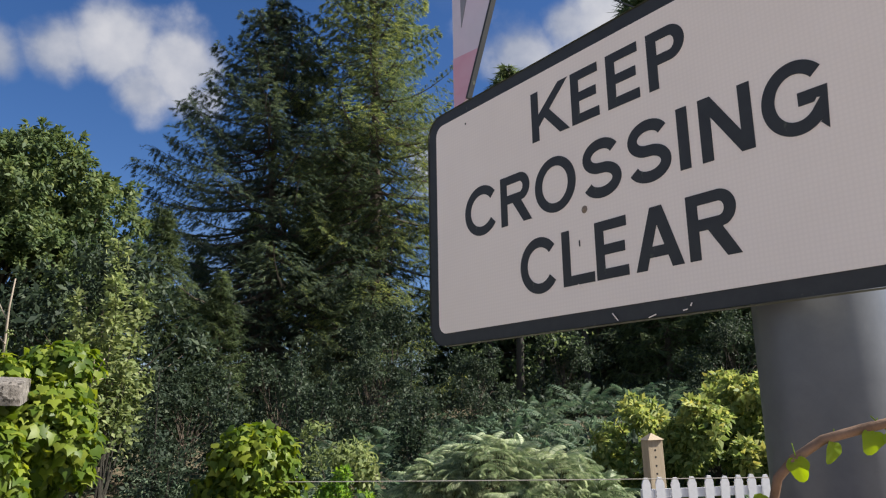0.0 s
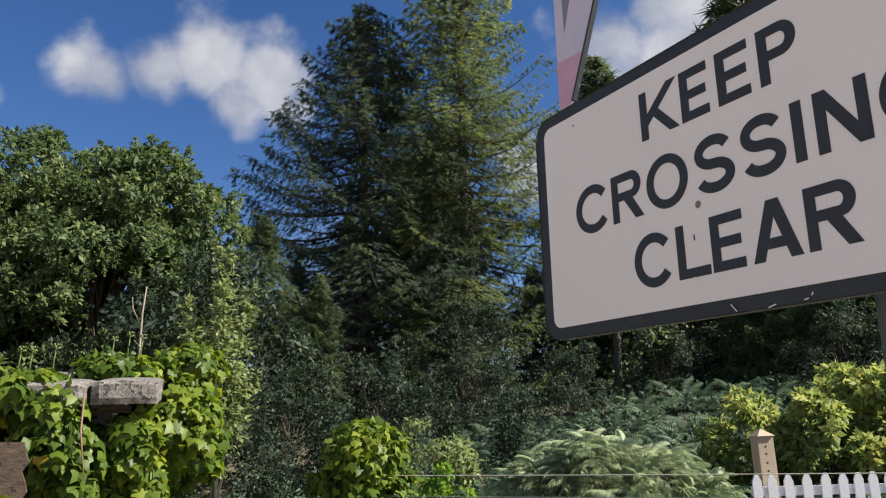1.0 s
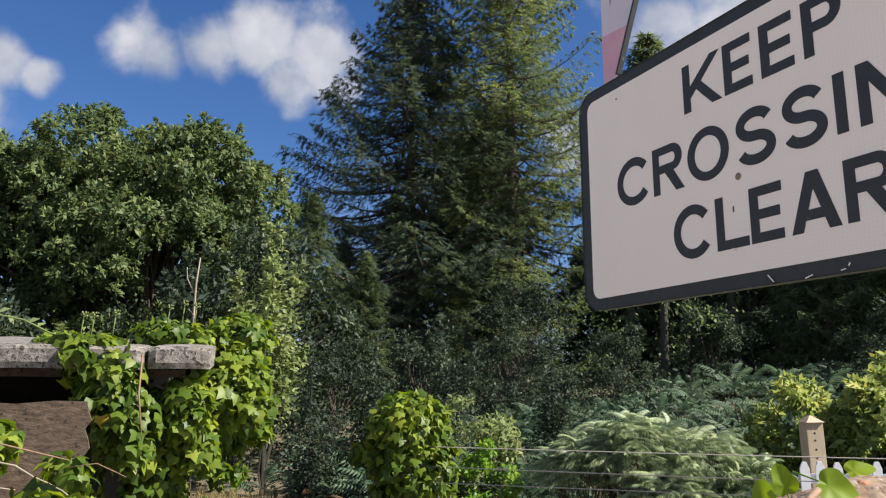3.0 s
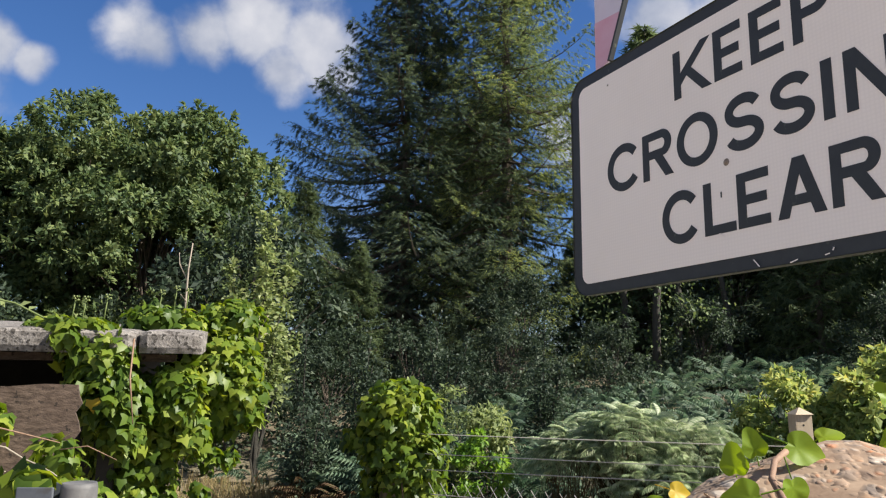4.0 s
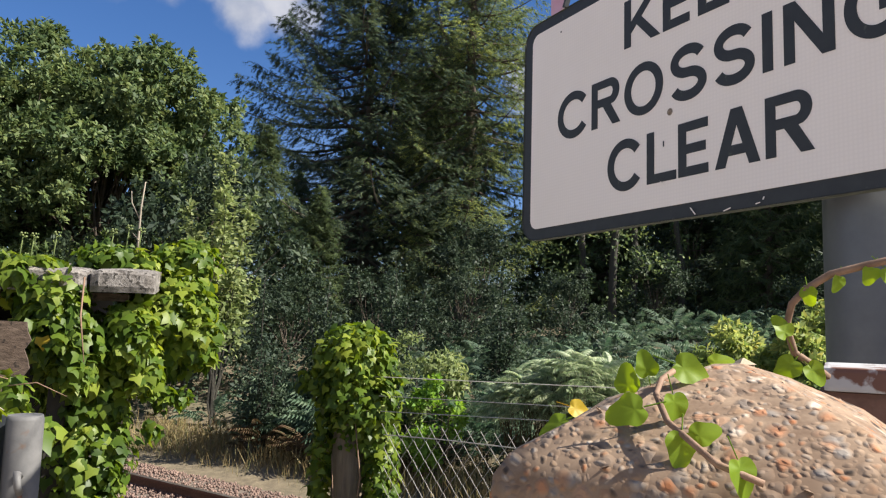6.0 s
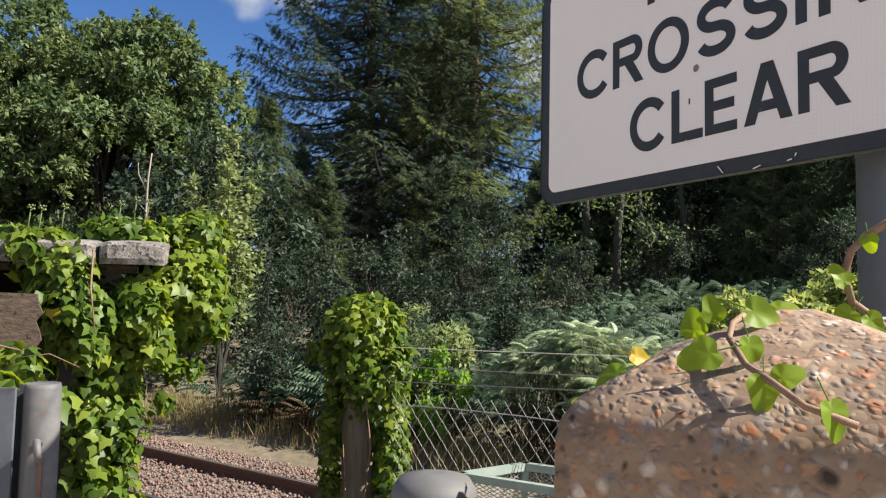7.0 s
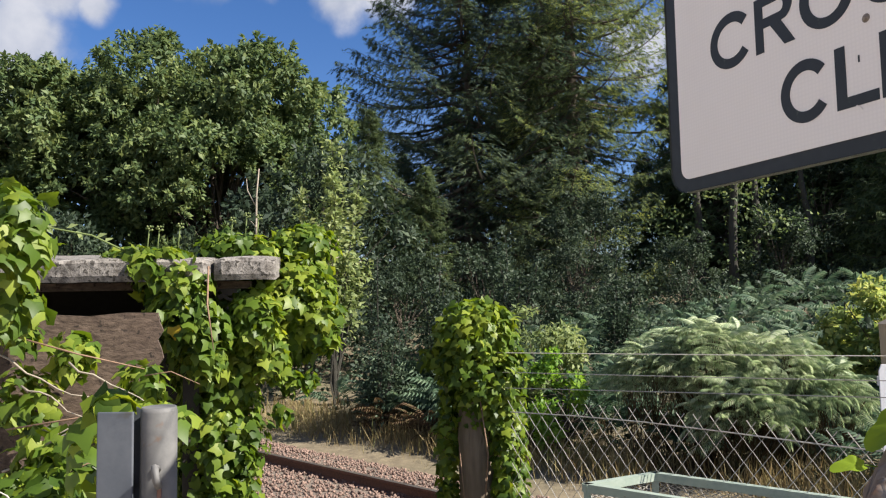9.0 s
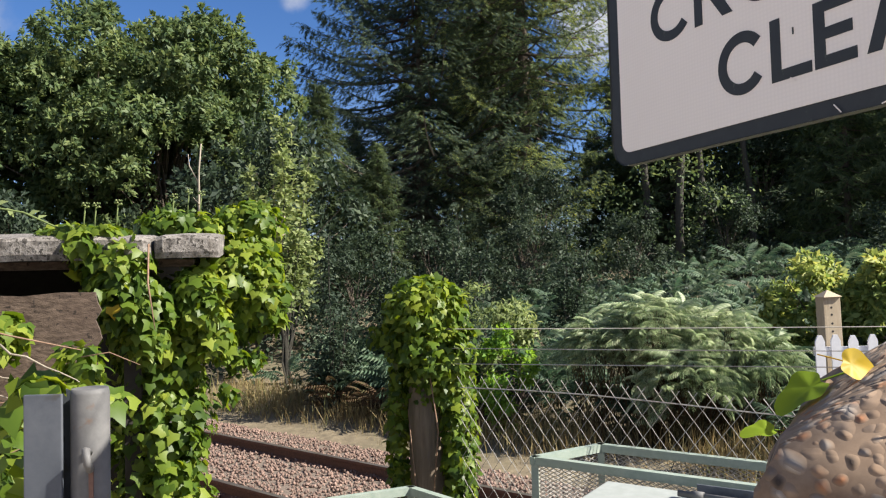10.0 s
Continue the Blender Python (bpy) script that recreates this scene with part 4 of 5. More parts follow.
def spruce(height, spread, sprays, seed, material, bare=0.1, gappy=0.25, length=0.5, power=0.72, step=0.62, full=1.0, spray=SPRAY):
    """Trunk, whorls of drooping limbs with lifted tips, and flat plates of needle sprays along side branchlets."""
    rng = np.random.default_rng(seed)
    limbs, pos, ax, nr, sz = [], [], [], [], []
    z = height * bare
    while z < height * 0.985:
        k = z / height
        reach = spread * min(1.0, (1 - k) / full) ** power * min(1.0, 0.8 + k * 1.5)
        turn = rng.uniform(0, math.tau)
        count = rng.integers(6, 9)
        for w in range(count):
            a = turn + math.tau * w / count + rng.normal(0, 0.2)
            r = max(0.3, reach * rng.uniform(0.74, 1.05))
            if rng.random() < gappy * (1 - 0.6 * k):
                r *= rng.uniform(0.35, 0.75)
            way_b = np.array([math.cos(a), math.sin(a), 0])
            side = np.array([-way_b[1], way_b[0], 0])
            lift, sag = 0.5 * (k - 0.5) + rng.normal(0, 0.05), rng.uniform(0.08, 0.2)
            steps = 8
            z0 = z + rng.normal(0, 0.18)
            pts = [np.array([0, 0, z0]) + way_b * r * t + side * r * 0.06 * math.sin(3 * t + w) + np.array([0, 0, r * (lift * t - sag * math.sin(math.pi * t * 0.85) + 0.13 * t ** 3)]) for t in np.linspace(0, 1, steps)]
            limbs.append((pts, np.linspace(0.014 + 0.012 * r, 0.006, steps)))
            n = int(8 + r * sprays)
            # side branchlets, in pairs along the limb, each carrying a run of sprays
            pairs = max(4, int(r * 3.2))
            tb = np.linspace(0.1, 0.99, pairs) ** 0.75
            b = rng.integers(0, pairs, n)
            t = np.clip(tb[b] + rng.normal(0, 0.006, n), 0.05, 1)
            sgn = rng.choice([-1, 1], n)
            idx = np.minimum((t * (steps - 1)).astype(int), steps - 2)
            P = np.array(pts)
            fr = (t * (steps - 1) - idx)[:, None]
            base = P[idx] * (1 - fr) + P[idx + 1] * fr
            out = rng.random((n, 1)) ** 0.8
            blen = (0.30 * r * (1.16 - t) ** 0.6)[:, None] * (0.7 + 0.5 * np.abs(np.sin(b * 5.1 + sgn + w)))[:, None]
            run = way_b * 0.55 + side * sgn[:, None]
            hangs = np.array([0, 0, 1]) * (-0.30 * out ** 1.5 * blen)
            axis = run * rng.uniform(0.6, 1.0, (n, 1)) + rng.normal(0, 0.22, (n, 3)) + np.array([0, 0, 1]) * rng.uniform(-0.65, 0.12, (n, 1))
            pos.append(base + run * out * blen + hangs + rng.normal(0, 0.035, (n, 3)))
            ax.append(axis), nr.append(rng.normal(0, 0.4, (n, 3)) + np.array([0, 0, 1])), sz.append(rng.uniform(0.6, 1.25, n) * length)
        z += rng.uniform(0.75, 1.25) * step * (1.15 - 0.55 * k)
    me = scatter_mesh("crown", *spray, np.concatenate(pos), np.concatenate(ax), np.concatenate(nr), np.concatenate(sz))
    t = holder("spruce_tree")
    attach("crown", me, material, t)
    vs, fs = tube_lists(limbs, 4)
    raw("branchwork", vs, fs, M_BARK, t)
    part("trunk", tube([(0, 0, -0.4), (0, 0, 0.5), (0.05, 0, height * 0.4), (0, 0.04, height * 0.8), (0, 0, height)], [height * 0.018, height * 0.015, height * 0.010, height * 0.004, 0.01], 10), M_BARK, t)
    return t


def broadleaf(height, radius, leaves, seed, material, leaf=0.17, lobes=46, low=0.12, tufts=22, loose=1.0):
    """Trunk, forking limbs, and boughs whose skin is made of leafy tufts on short upturned shoots, with dark hollows between."""
    rng = np.random.default_rng(seed)
    limbs, pos, ax, nr = [], [], [], []
    trunk_top = np.array([0.2, 0.1, height * 0.35])
    limbs.append(([np.array([0, 0, -0.3]), np.array([0, 0.05, height * 0.15]), trunk_top], [height * 0.028, height * 0.022, height * 0.016]))
    per = max(6, leaves // (lobes * tufts))
    for i in range(lobes):
        d = unit(rng.normal(size=3))
        rr = rng.uniform(0.3, 1.0) ** 0.5
        c = np.array([0, 0, height * (0.5 + low * 0.5)]) + d * np.array([radius, radius, height * 0.45]) * rr
        c[2] = max(c[2], height * low)
        lobe = np.array([1, 1, 0.8]) * radius * rng.uniform(0.13, 0.30)
        limbs.append(([trunk_top * rng.uniform(0.6, 1.0), (trunk_top + c) / 2 + rng.normal(0, 0.3, 3), c], [height * 0.006, height * 0.003, height * 0.001]))
        for j in range(tufts):
            dd = unit(rng.normal(size=3) + d * 0.35 + np.array([0, 0, 0.25]))
            up = unit(dd * 0.8 + np.array([0, 0, 0.7]) + rng.normal(0, 0.25, 3))
            foot = c + dd * lobe * rng.uniform(0.75, 1.1)
            long = radius * rng.uniform(0.06, 0.13) * loose
            s = rng.random((per, 1))
            ring = unit(rng.normal(size=(per, 3)))
            pos.append(foot + up * s * long + ring * long * 0.55 * (1.05 - s) * rng.uniform(0.5, 1, (per, 1)))
            ax.append(ring * 0.9 + up * 0.35 + np.array([0, 0, -0.25]) + rng.normal(0, 0.25, (per, 3)))
            nr.append(up + dd * 0.4 + rng.normal(0, 0.4, (per, 3)))
    pos = np.concatenate(pos)
    me = scatter_mesh("crown", *SPRIG, pos, np.concatenate(ax), np.concatenate(nr), rng.uniform(0.6, 1.3, len(pos)) * leaf)
    t = holder("broadleaf_tree")
    attach("crown", me, material, t)
    vs, fs = tube_lists(limbs[:1], 10)
    raw("trunk", vs, fs, M_BARK, t)
    vs, fs = tube_lists(limbs[1:], 5)
    raw("branchwork", vs, fs, M_BARK, t)
    return t


def stand(t, x, y, turn=0.0, scale=1.0, sink=0.0):
    t.matrix_world = pose(x, y, ground_z(x, y) - sink, 0, 0, turn) @ Matrix.Scale(scale, 4)
    return t


def again(t, x, y, turn, scale=1.0, sink=0.0):
    t.scale = (1, 1, 1)
    c = copy_thing(t, pose(x, y, ground_z(x, y) - sink, 0, 0, turn))
    c.scale = (scale,) * 3
    return c


# two tall spruces over the line
sp_a = stand(spruce(20.5, 8.4, 70, 11, M_SPRUCE, 0.02, 0.35, 0.30, 0.9, 0.56, 0.68), -8.0, 32.6)
tagged(sp_a, "tall dark green spruce with drooping limbs", "spruce tree", "spruces beyond the line")
sp_b = stand(spruce(24.0, 5.6, 74, 12, M_LARCH, 0.03, 0.5, 0.28, 0.7, 0.64, 0.55), -3.2, 32.4)
tagged(sp_b, "tall open spruce with yellow-green sunlit limb tips", "spruce tree", "spruces beyond the line")


# darker wood behind and beside them
sp_c = stand(spruce(17.0, 4.8, 15, 13, M_DARKWOOD, 0.0, 0.15, 0.85, spray=SPRAY_FAR), 12.5, 45)
tagged(sp_c, "dark spruce deep in the shaded wood", "spruce tree", "spruces of the wood")
for x, y, turn, k in ((-13.5, 39, 50, 0.5), (-10.3, 38.5, 90, 0.62), (-7, 40, 10, 0.85), (-21, 44, 120, 0.6), (2.5, 42, 200, 0.85), (6.8, 41, 10, 0.95), (9.5, 36, 90, 0.7), (11.5, 26, 140, 0.6), (15.5, 40, 230, 0.95),
                      (21.0, 36, 30, 1.0), (4.6, 47, 100, 0.7), (-5.5, 42, 10, 0.95), (-10.7, 27.0, 60, 0.52), (-8.2, 26.5, 300, 0.36), (-0.4, 43, 160, 0.42), (1.4, 44, 20, 0.38), (26, 30, 60, 0.9), (8.0, 26.5, 270, 0.5), (13, 27, 30, 0.62), (14, 45, 0, 1.2), (10.7, 34.6, 250, 1.28), (3.6, 36.5, 75, 1.02)):
    again(sp_c, x, y, turn, k)

# rounded broadleaf trees
ok_a = stand(broadleaf(11.1, 4.7, 66000, 21, M_OAK, 0.205, 64, 0.06, 26, 0.72), -15.9, 21.0)
tagged(ok_a, "full round broadleaf tree with sunlit olive-green leaves", "tree", "broadleaf trees beyond the line")
for x, y, turn, k in ((-19.0, 20.6, 100, 0.97), (-14.7, 22.4, 140, 1.0), (-14.0, 22.2, 230, 0.86), (-22.8, 17.9, 200, 0.92), (-27, 19, 40, 1.05)):
    again(ok_a, x, y, turn, k)
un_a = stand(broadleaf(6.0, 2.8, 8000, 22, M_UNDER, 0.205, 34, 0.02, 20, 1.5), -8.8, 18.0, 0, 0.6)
tagged(un_a, "understorey tree with small leaves, wood shade painted into their colour", "tree", "understorey of the wood")
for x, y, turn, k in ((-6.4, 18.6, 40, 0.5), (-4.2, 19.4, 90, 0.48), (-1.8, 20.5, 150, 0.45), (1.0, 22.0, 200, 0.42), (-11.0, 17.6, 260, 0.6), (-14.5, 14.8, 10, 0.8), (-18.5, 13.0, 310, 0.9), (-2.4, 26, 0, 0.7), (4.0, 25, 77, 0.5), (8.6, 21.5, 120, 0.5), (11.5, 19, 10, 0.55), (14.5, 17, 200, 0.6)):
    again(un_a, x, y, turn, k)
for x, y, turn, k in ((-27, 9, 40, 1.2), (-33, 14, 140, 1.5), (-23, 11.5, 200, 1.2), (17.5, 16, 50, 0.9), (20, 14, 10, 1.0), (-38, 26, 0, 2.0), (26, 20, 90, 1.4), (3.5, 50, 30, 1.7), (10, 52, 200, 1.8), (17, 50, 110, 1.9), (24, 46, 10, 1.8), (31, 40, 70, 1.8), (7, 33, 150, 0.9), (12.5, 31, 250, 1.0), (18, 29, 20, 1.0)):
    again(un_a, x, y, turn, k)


# slender ivy-clad trunks at the wood's edge, with a few sunlit sprays
def slim_tree(height, seed, label, lit=6):
    rng = np.random.default_rng(seed)
    t = holder("slim_tree")
    pts = [np.array([0.12 * math.sin(k * 1.3 + seed), 0.1 * math.cos(k * 1.7), height * k / 6 - 0.2]) for k in range(7)]
    part("trunk", tube([tuple(q) for q in pts], list(np.linspace(0.15, 0.06, 7)), 8), M_DARKBARK, t)
    pos, ax = [], []
    for _ in range(lit):
        c = np.array([rng.normal(0, 0.7), rng.normal(0, 0.5), rng.uniform(0.1, 0.75) * height])
        n = 70
        pos.append(c + rng.normal(0, 1, (n, 3)) * np.array([0.42, 0.35, 0.16])), ax.append(rng.normal(0, 1, (n, 3)) + np.array([0, 0, -0.4]))
    n = 260
    pos.append(np.stack([rng.normal(0, 0.2, n), rng.normal(0, 0.2, n), rng.uniform(0, height * 0.7, n)], 1)), ax.append(rng.normal(0, 1, (n, 3)) + np.array([0, 0, -0.8]))
    pos, ax = np.concatenate(pos), np.concatenate(ax)
    me = scatter_mesh("leafage", *LEAF, pos, ax, rng.normal(0, 0.6, (len(pos), 3)) + np.array([0.3, 0, 1]), rng.uniform(0.6, 1.2, len(pos)) * 0.16)
    tagged(attach("leafage", me, M_OAK, t), kind="stuff")
    return tagged(t, label, "tree", "slim trees of the wood")


sl_a = stand(slim_tree(9.0, 91, "slender ivy-clad trunk with sparse sunlit leaves"), 2.6, 24.5)
for x, y, turn, k in ((3.3, 25.4, 60, 1.0), (4.9, 26.2, 130, 0.9), (1.6, 26.5, 200, 1.1)):
    again(sl_a, x, y, turn, k)


# ---- undergrowth ----
def strip_points(n, a0, a1, q0, q1, rng):
    a, q = rng.uniform(a0, a1, n), rng.uniform(q0, q1, n)
    x, y = RAIL_WAY.x * a + RAIL_SIDE.x * q, RAIL_WAY.y * a + RAIL_SIDE.y * q
    return np.stack([x, y, np.array([ground_z(u, v) for u, v in zip(x, y)])], 1), a, q


def bracken(name, centres, heights, material, label, seed, fronds=8, lean=0.9):
    """Fern plants: fronds arching out of each crown."""
    rng = np.random.default_rng(seed)
    pos, ax, nr, sz, stems = [], [], [], [], []
    for c, h in zip(centres, heights):
        for i in range(fronds):
            a = rng.uniform(0, math.tau)
            out = np.array([math.cos(a), math.sin(a), 0])
            base = c + np.array([0, 0, h * rng.uniform(0.25, 0.62)]) + out * h * 0.08
            axis = out * lean * rng.uniform(0.7, 1.2) + np.array([0, 0, rng.uniform(0.25, 0.95)])
            pos.append(base), ax.append(axis), nr.append(np.array([0, 0, 1.0]) - out * 0.3 + rng.normal(0, 0.2, 3)), sz.append(h * rng.uniform(0.5, 0.85))
            if i < 3:
                stems.append([c + out * 0.02, base])
    t = holder(name)
    me = scatter_mesh("fronds", *FROND_FAR, np.array(pos), np.array(ax), np.array(nr), np.array(sz))
    tagged(attach("fronds", me, material, t), kind="stuff")
    vs, fs = strands(stems, 0.005, 3)
    tagged(raw("stalks", vs, fs, M_FERNDRY, t), kind="stuff")
    tagged(t, label, "bracken", kind="stuff")


rb = np.random.default_rng(31)
P, A_, Q_ = strip_points(720, -12, 14, 9.6, 19, rb)
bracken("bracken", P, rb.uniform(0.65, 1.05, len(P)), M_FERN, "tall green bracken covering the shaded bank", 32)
P, A_, Q_ = strip_points(60, -10.4, -6.2, 10.0, 11.0, rb)
bracken("bracken", P, rb.uniform(0.9, 1.4, len(P)), M_FERN, "bracken and young growth at the wood's edge", 33, 6)
P, A_, Q_ = strip_points(220, -8, 15, 18.5, 26, rb)
bracken("bracken", P, rb.uniform(0.8, 1.3, len(P)), M_FERN, "bracken deep under the trees at the bank's top", 36)


def fern_dome(domes, label, seed):
    """A clump with sunlight painted into its pale colour: arching fronds shingled over rounded heads, hanging outwards
    and down.
    """
    rng = np.random.default_rng(seed)
    pos, ax, nr, sz, stems = [], [], [], [], []
    for c, r, n in domes:
        n = int(n * 1.35)
        d = rng.normal(size=(n, 3))
        d[:, 2] = np.abs(d[:, 2]) * 1.1 - 0.25
        d = unit(d)
        p = np.array(c) + d * np.array(r) * rng.uniform(0.72, 1.0, (n, 1))
        flat = unit(d * np.array([1, 1, 0]) + rng.normal(0, 0.5, (n, 3)) * np.array([1, 1, 0]))
        pos.append(p - flat * 0.16), ax.append(flat + np.array([0, 0, 1]) * (0.35 * d[:, 2:3] + rng.normal(0, 0.28, (n, 1))))
        nr.append(d * 0.5 + np.array([0, 0, 1]) + rng.normal(0, 0.4, (n, 3))), sz.append(rng.uniform(0.24, 0.5, n))
        stems += [[np.array([c[0] + rng.normal(0, 0.2), c[1] + rng.normal(0, 0.2), -0.6]), q] for q in p[::3]]
    t = holder("bracken")
    me = scatter_mesh("fronds", *FROND, np.concatenate(pos), np.concatenate(ax), np.concatenate(nr), np.concatenate(sz))
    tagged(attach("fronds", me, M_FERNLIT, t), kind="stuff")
    vs, fs = strands(stems, 0.005, 3)
    tagged(raw("stalks", vs, fs, M_FERNDRY, t), kind="stuff")
    tagged(t, label, "bracken", kind="stuff")


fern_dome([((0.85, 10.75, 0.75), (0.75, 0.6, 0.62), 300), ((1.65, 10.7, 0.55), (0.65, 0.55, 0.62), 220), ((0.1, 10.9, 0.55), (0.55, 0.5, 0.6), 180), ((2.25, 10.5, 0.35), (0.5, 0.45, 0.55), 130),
           ((1.25, 10.25, 0.2), (0.7, 0.4, 0.5), 170)], "bracken clump above the fence, sunlight painted in as pale green", 34)
P, A_, Q_ = strip_points(30, -10.3, -8.3, 9.0, 9.6, rb)
bracken("dead_bracken", P, rb.uniform(0.4, 0.75, len(P)), M_FERNDRY, "rust-brown dying bracken at the edge of the wood", 35, 5)


def undergrowth():
    rng = np.random.default_rng(41)
    n = 42000
    P, a, q = strip_points(n, -26, 24, 10.0, 30, rng)
    lump = np.array([0.55 + 0.45 * noise.noise(Vector((x * 0.5, y * 0.5, 7))) for x, y in P[:, :2]])
    P[:, 2] += rng.random(n) ** 0.6 * (0.3 + 1.3 * np.clip(lump, 0, 1)) * np.clip((q - 9.8) / 2.5, 0.25, 1)
    me = scatter_mesh("undergrowth", *LEAF, P, rng.normal(size=(n, 3)), rng.normal(0, 0.6, (n, 3)) + np.array([0, 0, 1]), rng.uniform(0.08, 0.2, n))
    tagged(attach("undergrowth", me, M_UNDER), "low brambles and leaf growth under the trees, shade painted into their colour", "undergrowth", kind="stuff")


undergrowth()


def grass():
    rng = np.random.default_rng(42)
    n = 16000
    P, a, q = strip_points(n, -14, 7, 8.1, 10.2, rng)
    keep = np.array([noise.noise(Vector((x * 0.9, y * 0.9, 2))) for x, y in P[:, :2]]) + rng.normal(0, 0.25, n) > -0.12
    keep &= rng.random(n) < np.clip((q - 8.0) / 0.9, 0.12, 1)
    P, q = P[keep], q[keep]
    blade = [(-0.016, 0, 0), (0.016, 0, 0), (0.012, 0.55, 0.05), (0.0, 1.0, 0.2), (-0.012, 0.55, 0.05)]
    ax = rng.normal(0, 0.28, (len(P), 3)) + np.array([0, 0, 1])
    me = scatter_mesh("dry_grass", blade, [(0, 1, 2, 4), (4, 2, 3)], P - np.array([0, 0, 0.02]), ax, rng.normal(size=(len(P), 3)), rng.uniform(0.18, 0.55, len(P)) * np.clip((q - 7.6) / 1.2, 0.35, 1))
    tagged(attach("dry_grass", me, M_GRASS), "straw-coloured dry grass along the far side of the line", "grass", kind="stuff")


grass()
P, A_, Q_ = strip_points(70, -10.6, -7.0, 9.5, 10.4, rb)
bracken("bracken", P, rb.uniform(0.7, 1.15, len(P)), M_FERN, "green bracken arching over the dry grass", 37, 6)


def bush(x, y, h, r, leaves, seed, material, leaf, label, category="bush", lift=0.0):
    t = broadleaf(h, r, leaves, seed, material, leaf * 1.15, 24, 0.0, 14, 1.3)
    t.name = "bush"
    stand(t, x, y, 0, 1.0, -lift)
    return tagged(t, label, category)


bush(4.35, 12.3, 2.45, 1.1, 11000, 51, M_BUSH, 0.13, "sunlit bush with yellowing leaves behind the picket fence")
bush(3.35, 12.5, 2.1, 0.75, 6000, 52, M_BUSH, 0.11, "yellow-green bush beside a taller one")
bush(5.6, 12.6, 2.6, 1.1, 9000, 53, M_BUSH, 0.12, "green bush behind the picket fence")
bush(-1.30, 11.3, 1.75, 0.42, 2600, 54, M_LIMEBUSH, 0.085, "small bright lime-green bush at the bank's foot")
bush(-1.75, 11.9, 2.3, 0.75, 3600, 55, M_SHRUB, 0.09, "grey-green young shrub on the bank")


def sapling(x, y, h, spread, stems, seed, material, leaf, label, low=1.2):
    """Upright whippy stems with leaves set singly along them."""
    rng = np.random.default_rng(seed)
    t = holder("sapling", pose(x, y, ground_z(x, y)))
    pos, ax, polys = [], [], []
    for i in range(stems):
        a = rng.uniform(0, math.tau)
        hh = h * (1.0 if i == 0 else rng.uniform(0.45, 0.9))
        rr = spread * (0.1 if i == 0 else rng.uniform(0.3, 1.0))
        pts = [np.array([math.cos(a) * rr * t_ ** 1.5, math.sin(a) * rr * t_ ** 1.5, hh * t_]) + rng.normal(0, 0.03, 3) for t_ in np.linspace(0, 1, 7)]
        polys.append((pts, np.linspace(0.025, 0.005, 7)))
        for _ in range(int(130 * hh / h)):
            k = rng.uniform(low, 5.99)
            j = int(k)
            b = pts[j] + (pts[j + 1] - pts[j]) * (k - j)
            d = rng.normal(0, 1, 3) * np.array([1, 1, 0.5])
            d /= np.linalg.norm(d)
            for s in range(4):
                pos.append(b + d * (0.06 + 0.13 * s) * (1.25 - k / 7)), ax.append(d + rng.normal(0, 0.6, 3))
    me = scatter_mesh("leafage", *LEAF, np.array(pos), np.array(ax), rng.normal(0, 0.6, (len(pos), 3)) + np.array([0, 0, 1]), rng.uniform(0.6, 1.2, len(pos)) * leaf)
    tagged(attach("leafage", me, material, t), kind="stuff")
    vs, fs = tube_lists(polys, 5)
    tagged(raw("stemwork", vs, fs, M_DARKBARK, t), kind="stuff")
    tagged(t, label, "sapling")


sapling(-6.75, 15.2, 6.0, 1.05, 13, 61, M_SHRUB, 0.15, "tall leafy sapling with a thin leading shoot", 3.4)
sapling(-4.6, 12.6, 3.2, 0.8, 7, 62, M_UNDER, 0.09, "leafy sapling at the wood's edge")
sapling(-2.6, 14.5, 3.3, 0.9, 7, 63, M_UNDER, 0.09, "sapling among the bracken, shade painted into its leaf colour")
sapling(-0.6, 15.2, 3.0, 0.8, 7, 64, M_UNDER, 0.09, "sapling among the bracken, shade painted into its leaf colour")
sapling(-3.8, 13.4, 3.0, 0.7, 6, 65, M_UNDER, 0.09, "sapling beside the bracken, shade painted into its leaf colour")


# ---- ivy ----
def ivy(label, blobs, size, seed, stems=(), material=None, hang=0.8):
    """Ivy leaves over rounded masses: (centre, radii, number of leaves)."""
    rng = np.random.default_rng(seed)
    pos, out = [], []
    for c, r, n in blobs:
        n = int(n * 3.4)
        d = unit(rng.normal(size=(n, 3)))
        k = 0.6 + 0.52 * rng.random((n, 1))
        bump = np.array([0.12 * noise.noise(Vector((v[0] * 3 + c[0] * 5, v[1] * 3, v[2] * 3))) for v in d])[:, None]
        pos.append(np.array(c) + d * (k + bump) * np.array(r)), out.append(unit(d / np.array(r)))
    pos, out = np.concatenate(pos), np.concatenate(out)
    n = len(pos)
    axis = out * 0.35 + np.array([0, 0, -hang]) + rng.normal(0, 0.45, (n, 3))
    nr = out + np.array([0.1, 0, 0.6]) + rng.normal(0, 0.42, (n, 3))
    t = holder("ivy")
    me = scatter_mesh("leafage", *IVY, pos, axis, nr, rng.uniform(0.45, 1.3, n) * size)
    tagged(attach("leafage", me, material or M_IVY, t), kind="stuff")
    for pts, r in stems:
        part("stem", tube(pts, [r * 0.55] * (len(pts) - 1) + [r * 0.25], 6), M_STEM, t)
    return tagged(t, label, "ivy")


